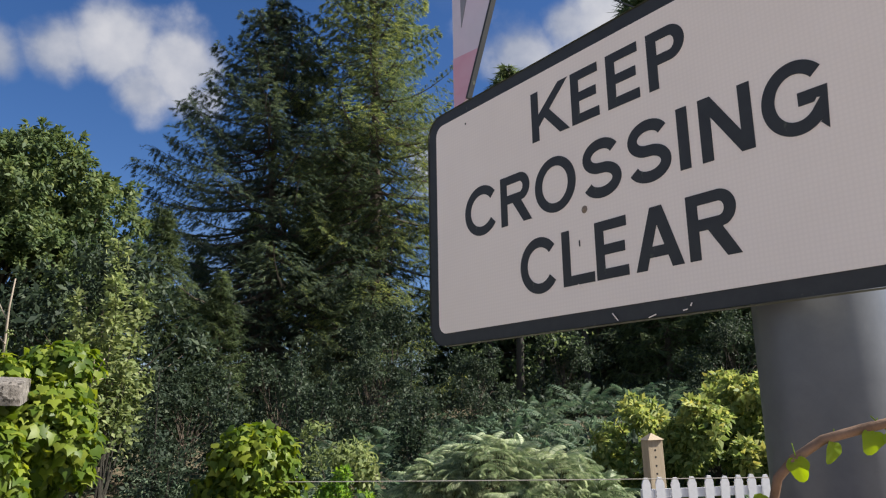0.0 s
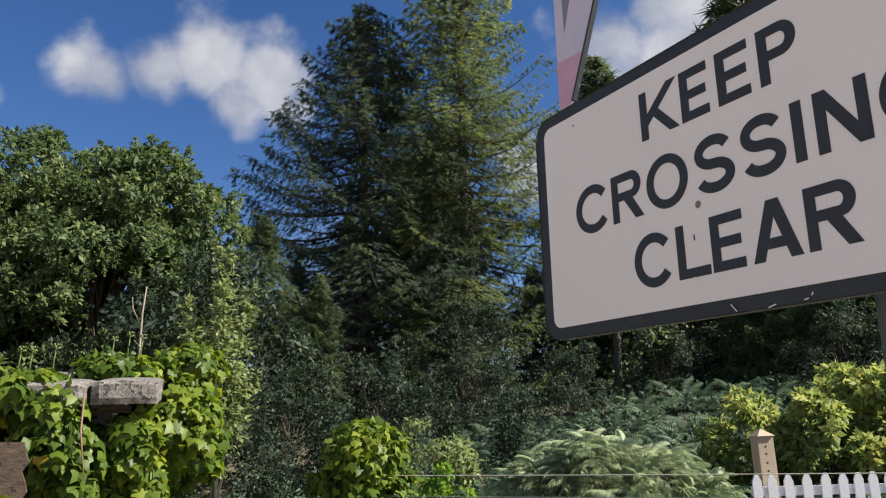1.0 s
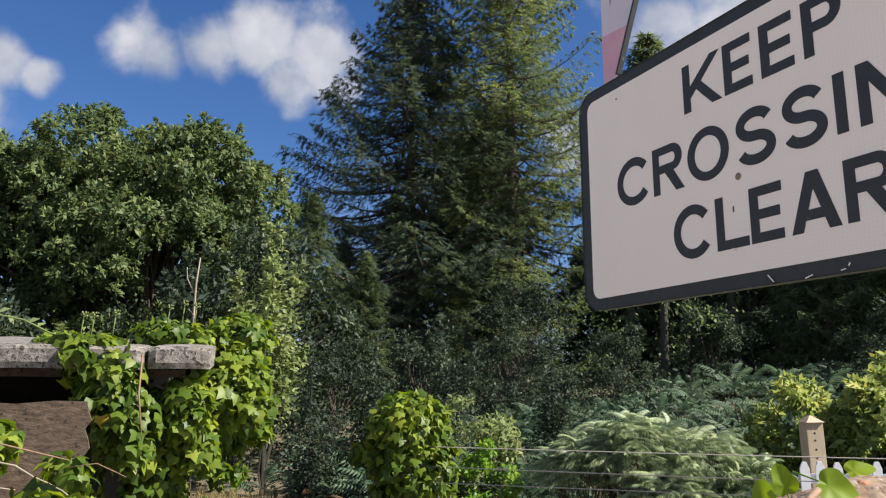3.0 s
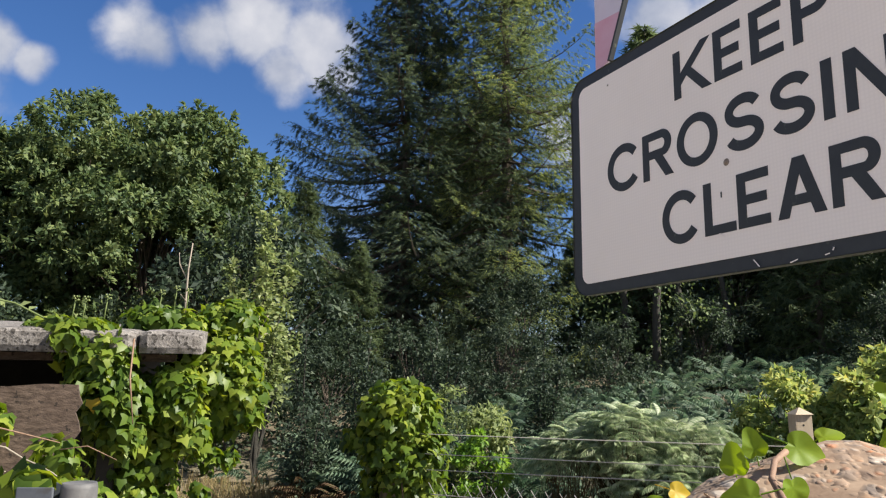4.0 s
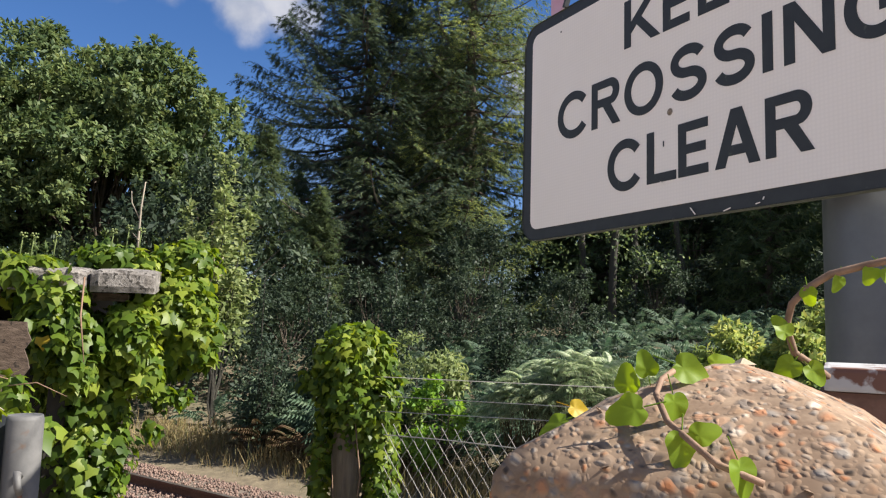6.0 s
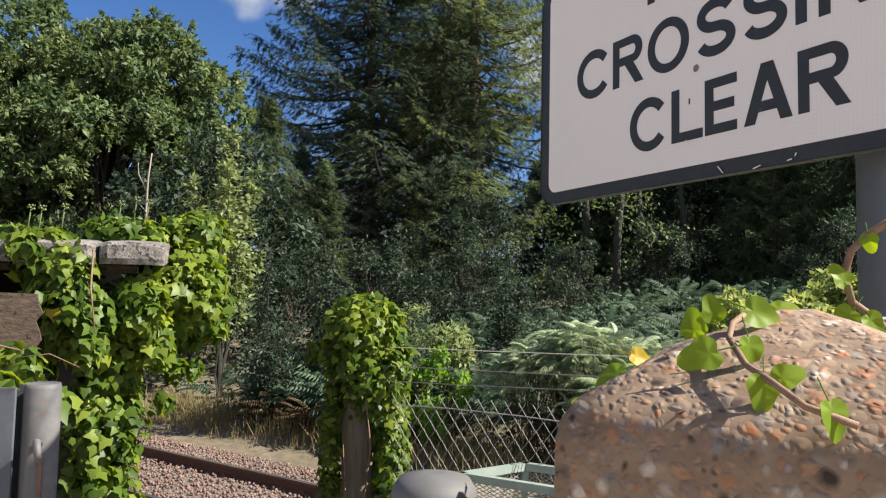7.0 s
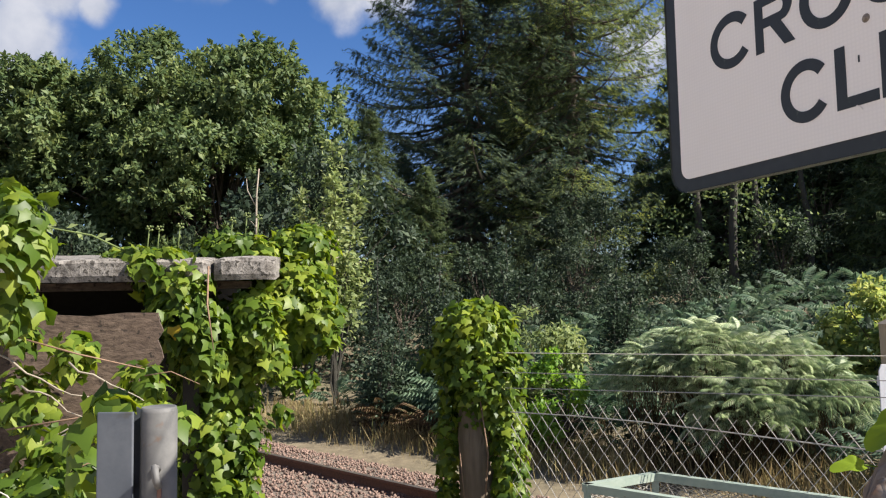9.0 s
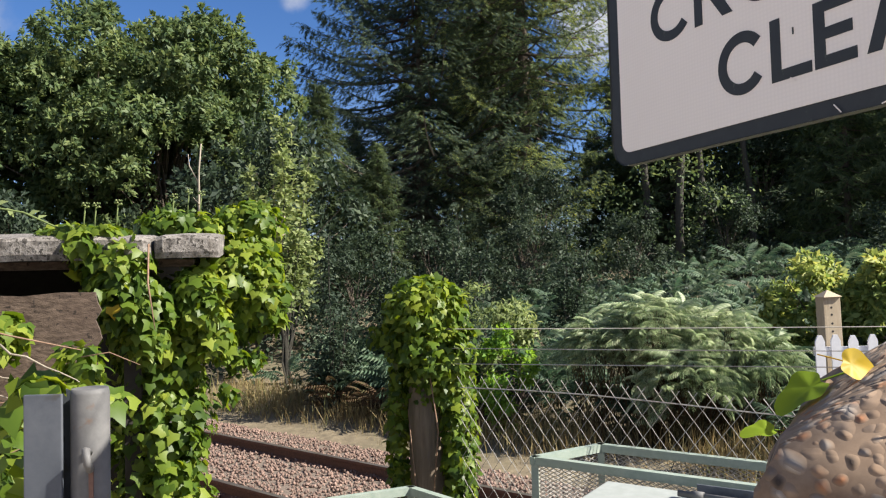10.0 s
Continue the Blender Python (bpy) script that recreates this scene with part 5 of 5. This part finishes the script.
# old fence post wrapped in ivy
post = holder("ivy_post", pose(-0.63, 3.72, 0))
part("trunk", tube([(0, 0, -0.1), (0.01, 0, 0.5), (-0.01, 0.01, 1.0), (0, 0, 1.45), (0, 0, 1.58)], [0.10, 0.095, 0.088, 0.085, 0.07], 14), M_POST, post)
tagged(post, "old round timber post under ivy", "post")
ivy("bright green ivy crowning an old post", [((-0.62, 3.70, 1.58), (0.19, 0.17, 0.16), 420), ((-0.60, 3.70, 1.40), (0.21, 0.17, 0.20), 380), ((-0.58, 3.74, 1.24), (0.17, 0.13, 0.17), 200),
     ((-0.47, 3.72, 0.95), (0.085, 0.12, 0.40), 230), ((-0.50, 3.74, 0.45), (0.10, 0.12, 0.40), 200), ((-0.78, 3.72, 1.0), (0.055, 0.09, 0.32), 110), ((-0.77, 3.72, 0.5), (0.06, 0.1, 0.4), 110),
     ((-0.82, 3.68, 1.46), (0.09, 0.08, 0.05), 34)], 0.045, 71,
    [([(-0.56, 3.62, 0.0), (-0.60, 3.61, 0.5), (-0.55, 3.61, 1.0), (-0.6, 3.6, 1.4)], 0.008), ([(-0.70, 3.63, 0.0), (-0.66, 3.62, 0.6), (-0.70, 3.62, 1.1)], 0.007)])


# ---- overgrown hut ----
def build_hut():
    e = Vector((0.902, 0.431, 0))
    b = Vector((-0.431, 0.902, 0))
    right = Vector((-1.13, 2.63, 0))
    turn = math.degrees(math.atan2(e.y, e.x))
    h = holder("hut", pose(right.x, right.y, 0, 0, 0, turn))
    # roof slabs, long one and short end piece
    for x0, x1, lift in ((-2.6, -0.235, 0.0), (-0.222, 0.0, 0.002)):
        bm = bmesh.new()
        n = max(3, int((x1 - x0) / 0.025))
        prof = [(0.0, 1.828), (-0.010, 1.850), (-0.012, 1.898), (-0.002, 1.910), (0.06, 1.920), (0.6, 1.96), (1.5, 2.03), (1.5, 1.95), (0.5, 1.88), (0.05, 1.832)]
        rings = []
        for i in range(n + 1):
            x = x0 + (x1 - x0) * i / n
            ends = 0.012 if i in (0, n) else 0.0
            rings.append([bm.verts.new((x, y + 0.006 * noise.noise(Vector((x * 9, y * 4, z * 9))) + ends, z + lift + 0.007 * noise.noise(Vector((x * 7, z * 5, 3))) - ends * 0.5 * (z > 1.87))) for y, z in prof])
        for r0, r1 in zip(rings, rings[1:]):
            for k in range(len(prof)):
                bm.faces.new((r0[k], r0[(k + 1) % len(prof)], r1[(k + 1) % len(prof)], r1[k]))
        bm.faces.new(rings[0]), bm.faces.new(rings[-1][::-1])
        bmesh.ops.recalc_face_normals(bm, faces=bm.faces[:])
        part("roof_slab", bm, M_ROOF, h, "thick grey roof slab with lichen and black stains")
    # walls, near black: the shade inside the hut is put into their colour
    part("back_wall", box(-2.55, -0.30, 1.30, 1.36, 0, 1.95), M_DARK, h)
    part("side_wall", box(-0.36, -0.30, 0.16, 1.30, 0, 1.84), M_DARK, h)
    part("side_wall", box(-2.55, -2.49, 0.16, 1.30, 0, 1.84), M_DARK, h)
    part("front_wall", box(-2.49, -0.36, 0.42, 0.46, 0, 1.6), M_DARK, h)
    part("lintel", box(-2.5, -0.1, 0.10, 0.16, 1.80, 1.828), M_PLY, h)
    tagged(h, "low overgrown hut with a thick stained roof slab", "hut")
    # loose plywood panel with a torn edge, leaning on the front
    rng = np.random.default_rng(81)
    p0, p1 = Vector((-2.10, 1.80, 0)), Vector((-1.335, 2.235, 0))
    d = (p1 - p0)
    L = d.length
    edge = []
    for i in range(26):
        z = 1.715 - i * 0.03
        edge.append((L + 0.012 * math.sin(i * 1.7) + rng.uniform(-0.022, 0.016) + 0.0012 * i, z))
    out = [(0, 0.9), (0, 1.70)] + [(L * k / 8, 1.712 + rng.uniform(-0.006, 0.006)) for k in range(1, 8)] + [(L - 0.02, 1.715)] + edge + [(L * 0.9, 0.9)]
    m = Matrix.Translation(p0) @ pose(0, 0, 0, 0, 0, math.degrees(math.atan2(d.y, d.x)))
    t = holder("plywood_panel", m)
    bm = slab(out, 0, 0.018)
    part("sheet", bm, M_PLY, t)
    part("batten", box(0.05, L * 0.85, 0.018, 0.06, 1.2, 1.26, 0.003), M_PLY, t)
    for x in (0.08, L * 0.8):
        part("leg", box(x - 0.025, x + 0.025, 0.018, 0.06, -0.02, 1.5, 0.003), M_PLY, t)
    tagged(t, "weathered grey-brown plywood panel with a torn edge", "panel")


build_hut()

ivy("dense bright ivy hanging down the hut's corner", [
    ((-1.46, 2.78, 1.55), (0.20, 0.17, 0.22), 400), ((-1.47, 2.77, 1.20), (0.19, 0.16, 0.30), 400), ((-1.46, 2.76, 0.80), (0.185, 0.16, 0.34), 360), ((-1.46, 2.76, 0.35), (0.19, 0.16, 0.38), 280),
    ((-1.27, 3.0, 1.78), (0.19, 0.17, 0.17), 430), ((-1.13, 2.99, 1.70), (0.09, 0.10, 0.13), 110), ((-1.35, 2.95, 1.56), (0.12, 0.13, 0.13), 150), ((-1.20, 2.98, 1.60), (0.07, 0.08, 0.10), 60), ((-1.08, 2.98, 1.60), (0.04, 0.05, 0.07), 18),
    ((-1.46, 2.90, 1.97), (0.17, 0.14, 0.07), 200), ((-1.25, 3.10, 1.99), (0.14, 0.14, 0.09), 200), ((-1.50, 2.52, 1.83), (0.15, 0.09, 0.08), 170), ((-1.45, 2.50, 1.70), (0.14, 0.08, 0.12), 170),
    ((-1.62, 2.52, 1.93), (0.17, 0.12, 0.035), 110), ((-1.38, 2.55, 1.60), (0.10, 0.08, 0.14), 100), ((-1.24, 2.66, 1.69), (0.10, 0.07, 0.11), 120), ((-1.22, 2.76, 1.54), (0.07, 0.07, 0.11), 60),
    ((-1.20, 2.88, 1.42), (0.035, 0.03, 0.05), 8), ((-1.14, 2.92, 1.43), (0.03, 0.03, 0.035), 7), ((-1.22, 2.84, 1.31), (0.03, 0.03, 0.04), 7), ((-1.55, 2.42, 1.90), (0.06, 0.04, 0.05), 14)], 0.044, 72,
    [([(-1.33, 2.50, 1.88), (-1.30, 2.45, 1.74), (-1.26, 2.43, 1.58)], 0.006),
     ([(-1.25, 2.86, 1.35), (-1.18, 2.9, 1.37), (-1.12, 2.92, 1.42)], 0.004)])
ivy("sparse ivy climbing by the gate post", [((-1.46, 2.0, 1.60), (0.07, 0.06, 0.07), 26), ((-1.27, 2.08, 1.50), (0.08, 0.05, 0.07), 24), ((-1.36, 1.86, 1.26), (0.17, 0.10, 0.14), 130), ((-1.26, 1.70, 1.12), (0.24, 0.14, 0.2), 200), ((-1.58, 1.95, 1.46), (0.11, 0.06, 0.10), 36), ((-1.62, 1.95, 1.70), (0.06, 0.05, 0.12), 22), ((-0.605, 1.175, 1.578), (0.035, 0.02, 0.012), 5), ((-0.74, 1.30, 1.48), (0.05, 0.06, 0.10), 16), ((-0.70, 1.20, 1.33), (0.035, 0.04, 0.10), 9),
     ((-1.42, 1.70, 1.93), (0.13, 0.10, 0.15), 90), ((-1.48, 1.75, 1.74), (0.12, 0.1, 0.08), 50), ((-0.88, 1.60, 1.48), (0.10, 0.07, 0.04), 22), ((-0.80, 1.47, 1.25), (0.05, 0.08, 0.2), 40), ((-1.3, 1.9, 0.6), (0.25, 0.15, 0.55), 200)], 0.048, 73,
    [([(-1.55, 1.85, 1.66), (-1.38, 1.93, 1.60), (-1.22, 2.02, 1.55)], 0.005), ([(-1.5, 1.8, 1.40), (-1.3, 1.86, 1.43), (-1.17, 1.92, 1.39), (-1.14, 1.94, 1.33)], 0.005), ([(-1.35, 1.72, 1.25), (-1.22, 1.8, 1.32), (-1.1, 1.86, 1.30)], 0.004),
     ([(-1.22, 2.02, 1.53), (-1.15, 2.05, 1.54), (-1.07, 2.08, 1.50)], 0.003)])


DEAD = holder("dead_vines")
rng_v = np.random.default_rng(95)
for k in range(11):
    a = np.array([rng_v.uniform(-1.62, -1.28), rng_v.uniform(1.78, 1.98), rng_v.uniform(1.15, 1.62)])
    way_v = np.array([rng_v.uniform(0.12, 0.34), rng_v.uniform(0.0, 0.12), rng_v.uniform(-0.14, 0.06)])
    pts = [tuple(a + way_v * q + np.array([0, 0, 0.05 * math.sin(2.4 * q + k) - 0.05 * q * q]) + rng_v.normal(0, 0.006, 3)) for q in np.linspace(0, 1, 7)]
    part("vine", tube(pts, list(np.linspace(0.0034, 0.0014, 7)), 5), M_TWIG, DEAD)
tagged(DEAD, "dry grey-brown vines tangled among the ivy", "vines")


def twig(points, side_twigs, label, r=0.006):
    t = holder("dead_twig")
    st = part("stick", tube(points, [r * (1 - 0.6 * i / (len(points) - 1)) for i in range(len(points))], 6), M_TWIG, t)
    for pts in side_twigs:
        part("side_shoot", tube(pts, [r * 0.5] * (len(pts) - 1) + [r * 0.25], 5), M_TWIG, st)
    tagged(t, label, "twig")


twig([(-1.37, 2.90, 1.9), (-1.365, 2.89, 2.08), (-1.36, 2.885, 2.2), (-1.345, 2.88, 2.31)], [[(-1.363, 2.887, 2.15), (-1.40, 2.88, 2.22), (-1.405, 2.88, 2.27)], [(-1.36, 2.886, 2.06), (-1.385, 2.88, 2.09)]], "bare grey upright twig above the ivy")
twig([(-1.15, 3.1, 1.85), (-1.13, 3.12, 1.95), (-1.10, 3.14, 2.02)], [[(-1.15, 3.1, 1.88), (-1.18, 3.1, 1.99), (-1.175, 3.1, 2.05)], [(-1.14, 3.11, 1.92), (-1.09, 3.12, 1.94)], [(-1.13, 3.12, 1.95), (-1.14, 3.13, 2.03)]], "forked dry twig beside the ivy")
for x, y, z in ((-1.60, 2.50, 1.98), (-1.57, 2.52, 1.98), (-1.50, 2.55, 1.99), (-1.45, 2.83, 2.04), (-1.40, 2.86, 2.06), (-1.35, 2.87, 2.05)):
    s = holder("ivy_flower", pose(x, y, z))
    sk = part("stalk", tube([(0, 0, -0.06), (0.004, 0, 0.0), (0.01, 0, 0.045)], 0.0025, 5), M_SHRUB, s)
    bm = bmesh.new()
    for k in range(9):
        a = k * 2.4
        bmesh.ops.create_icosphere(bm, subdivisions=1, radius=0.0045, matrix=Matrix.Translation((0.01 + 0.012 * math.cos(a), 0.012 * math.sin(a), 0.047 + 0.006 * (k % 3))))
    part("umbel", bm, M_SHRUB, sk, "pale round flower head")
    tagged(s, "pale green ivy flower head on a thin stalk", "flower", "ivy flowers on the roof")


# ---- ivy over the concrete post ----
def ivy_blade():
    """A rounded three-lobed blade, cupped along its midrib, with a short stalk."""
    v, f = [(0.0, 0.32, 0.03)], []
    n = 28
    for ring, k in enumerate((0.5, 1.0)):
        for i in range(n):
            a = math.tau * i / n
            r = 0.42 + 0.17 * math.cos(a) + 0.12 * math.cos(3 * a) * (0.6 + 0.4 * math.cos(a)) + 0.03 * math.cos(5 * a)
            x, y = math.sin(a) * r * k, 0.32 + math.cos(a) * r * k
            v.append((x, y, 0.03 + 0.28 * abs(x) ** 1.4 - 0.22 * (y - 0.3) ** 2 + 0.02 * math.sin(5 * a) * k))
    for i in range(n):
        j = (i + 1) % n
        f += [(0, 1 + i, 1 + j), (1 + i, 1 + n + i, 1 + n + j, 1 + j)]
    b = len(v)
    v += [(-0.02, 0.1, 0.02), (0.02, 0.1, 0.02), (0.02, -0.45, -0.12), (-0.02, -0.45, -0.12), (0.0, 0.1, 0.05), (0.0, -0.45, -0.09)]
    f += [(b, b + 1, b + 2, b + 3), (b + 1, b + 4, b + 5, b + 2), (b + 4, b, b + 3, b + 5)]
    return v, f


BLADE = ivy_blade()


def single_leaf(parent, p, axis, normal, size, yellow=False):
    me = scatter_mesh("leaf", *BLADE, np.array([p], float), np.array([axis], float), np.array([normal], float), np.array([size * 0.95]))
    for q in me.polygons:
        q.use_smooth = True
    return attach("leaf", me, M_YELLOW if yellow else M_LIME, parent)


near = holder("ivy_sprig")
part("stem", tube([(0.4101, 0.3492, 1.6813), (0.3947, 0.3554, 1.6866), (0.3867, 0.3641, 1.6935), (0.3804, 0.3782, 1.6990), (0.3784, 0.3969, 1.7088), (0.3825, 0.4079, 1.7146), (0.3890, 0.4152, 1.7182)], 0.0014, 8), M_STEM, near, "pinkish brown stem")
for p, ax, nr, sz in (((0.3689, 0.4212, 1.7105), (-0.1, 0, 1), (-0.3, -1, 0.25), 0.0155),
                      ((0.3785, 0.4264, 1.7177), (-0.25, 0, 1), (0, -1, 0.3), 0.0145),
                      ((0.3937, 0.4181, 1.7197), (0.75, 0, -0.35), (0.2, -0.95, 0.3), 0.0195),
                      ((0.3681, 0.3869, 1.7025), (-0.85, 0, -0.3), (-0.2, -1, 0.4), 0.019),
                      ((0.3852, 0.3931, 1.7060), (0.1, 0, -1), (0.5, -1, 0.2), 0.0165),
                      ((0.3840, 0.3686, 1.6926), (-0.1, -0.2, -0.7), (0, -1, 0.5), 0.016),
                      ((0.3912, 0.3692, 1.6950), (0.7, 0, 0.3), (0, -1, 0.6), 0.0135),
                      ((0.4021, 0.3521, 1.6859), (0.2, -0.1, -0.95), (0.5, -1, 0.3), 0.0165),
                      ((0.4206, 0.4719, 1.7204), (0.9, 0, 0.25), (0, -0.7, 0.8), 0.0145),
                      ((0.323, 0.45, 1.6735), (-0.95, 0, -0.1), (-0.1, -0.35, 1), 0.012),
                      ((0.338, 0.4534, 1.687), (-0.8, 0, -0.5), (-0.45, -0.4, 0.85), 0.02)):
    single_leaf(near, tuple(Vector(p) - Vector(ax).normalized() * sz * 0.3), ax, nr, sz)
single_leaf(near, (0.3410, 0.4342, 1.6985), (0.7, 0.1, -0.3), (0, -0.9, 0.6), 0.013, True)
tagged(near, "ivy sprig with bright leaves on the concrete post", "ivy")
tend = holder("ivy_tendril")
part("stem", tube([(0.51, 0.564, 1.711), (0.498, 0.553, 1.718), (0.484, 0.545, 1.726), (0.478, 0.54, 1.742), (0.48, 0.535, 1.756), (0.487, 0.531, 1.765), (0.5, 0.527, 1.774), (0.517, 0.522, 1.779), (0.533, 0.517, 1.783), (0.551, 0.509, 1.785)], 0.0023, 8), M_STEM, tend, "curling brown stem")
for p, ax, nr, sz in (((0.487, 0.529, 1.767), (0.2, 0, -1), (-0.5, -0.9, 0.1), 0.013),
                      ((0.505, 0.526, 1.774), (-0.3, 0, -0.9), (0.4, -0.9, 0.1), 0.012),
                      ((0.522, 0.52, 1.779), (-0.35, 0, -0.8), (0, -0.9, 0.4), 0.013),
                      ((0.526, 0.519, 1.779), (0.6, 0, -0.8), (0.1, -1, 0.2), 0.018),
                      ((0.478, 0.536, 1.734), (-0.5, 0, 0.85), (0.3, -1, 0.2), 0.017),
                      ((0.485, 0.544, 1.723), (-0.35, 0, -0.4), (0.2, -1, 0.3), 0.02),
                      ((0.491, 0.547, 1.72), (0.5, 0, -0.6), (0.1, -1, 0.3), 0.018)):
    single_leaf(tend, p, ax, nr, sz)
tagged(tend, "curling ivy tendril beside the sign post", "ivy")


# ---- small things ----
coil = holder("wire_coil", pose(-1.16, 1.58, 1.02))
rng_c = np.random.default_rng(91)
for k in range(9):
    r, tilt = rng_c.uniform(0.05, 0.16), rng_c.uniform(-0.5, 0.5)
    pts = [Vector((r * math.cos(a), r * 0.5 * math.sin(a), 0.06 * math.sin(a * 2 + k) + tilt * r * math.cos(a) + 0.02 * k)) for a in np.linspace(0, math.tau * 0.92, 18)]
    vs, fs = strands([pts], 0.0022, 4)
    raw("loop", vs, fs, M_WIRE, coil)
tagged(coil, "tangled loops of old fence wire among ivy", "wire")

bramble = holder("bramble_shoot")
part("stem", tube([(-1.62, 2.45, 1.93), (-1.72, 2.35, 2.0), (-1.85, 2.25, 2.03), (-2.0, 2.15, 2.02)], [0.004, 0.0035, 0.003, 0.002], 6), M_SHRUB, bramble)
for k in range(16):
    t = k / 15
    p = Vector((-1.62, 2.45, 1.93)).lerp(Vector((-2.0, 2.15, 2.03)), t)
    me = scatter_mesh("leaf", *LEAF, np.array([[p.x, p.y, p.z + 0.05 * math.sin(t * 3)]]), np.array([[math.sin(k * 2.1), 0.3, 0.4 * math.cos(k * 1.7)]]), np.array([[0.2, -0.7, 0.7]]), np.array([0.045]))
    attach("leaf", me, M_SHRUB, bramble)
tagged(bramble, "thin leafy bramble shoot over the roof", "bramble")

for p in ((-1.42, 2.42, 1.66), (-1.375, 2.45, 1.67)):
    y = holder("yellow_leaf")
    me = scatter_mesh("blade", *IVY, np.array([p]), np.array([[0.2, -0.1, -1.0]]), np.array([[0.2, -1.0, 0.3]]), np.array([0.05]))
    attach("blade", me, M_YELLOW, y)
    tagged(y, "yellowed ivy leaf hanging among green ones", "leaf", "yellow ivy leaves")
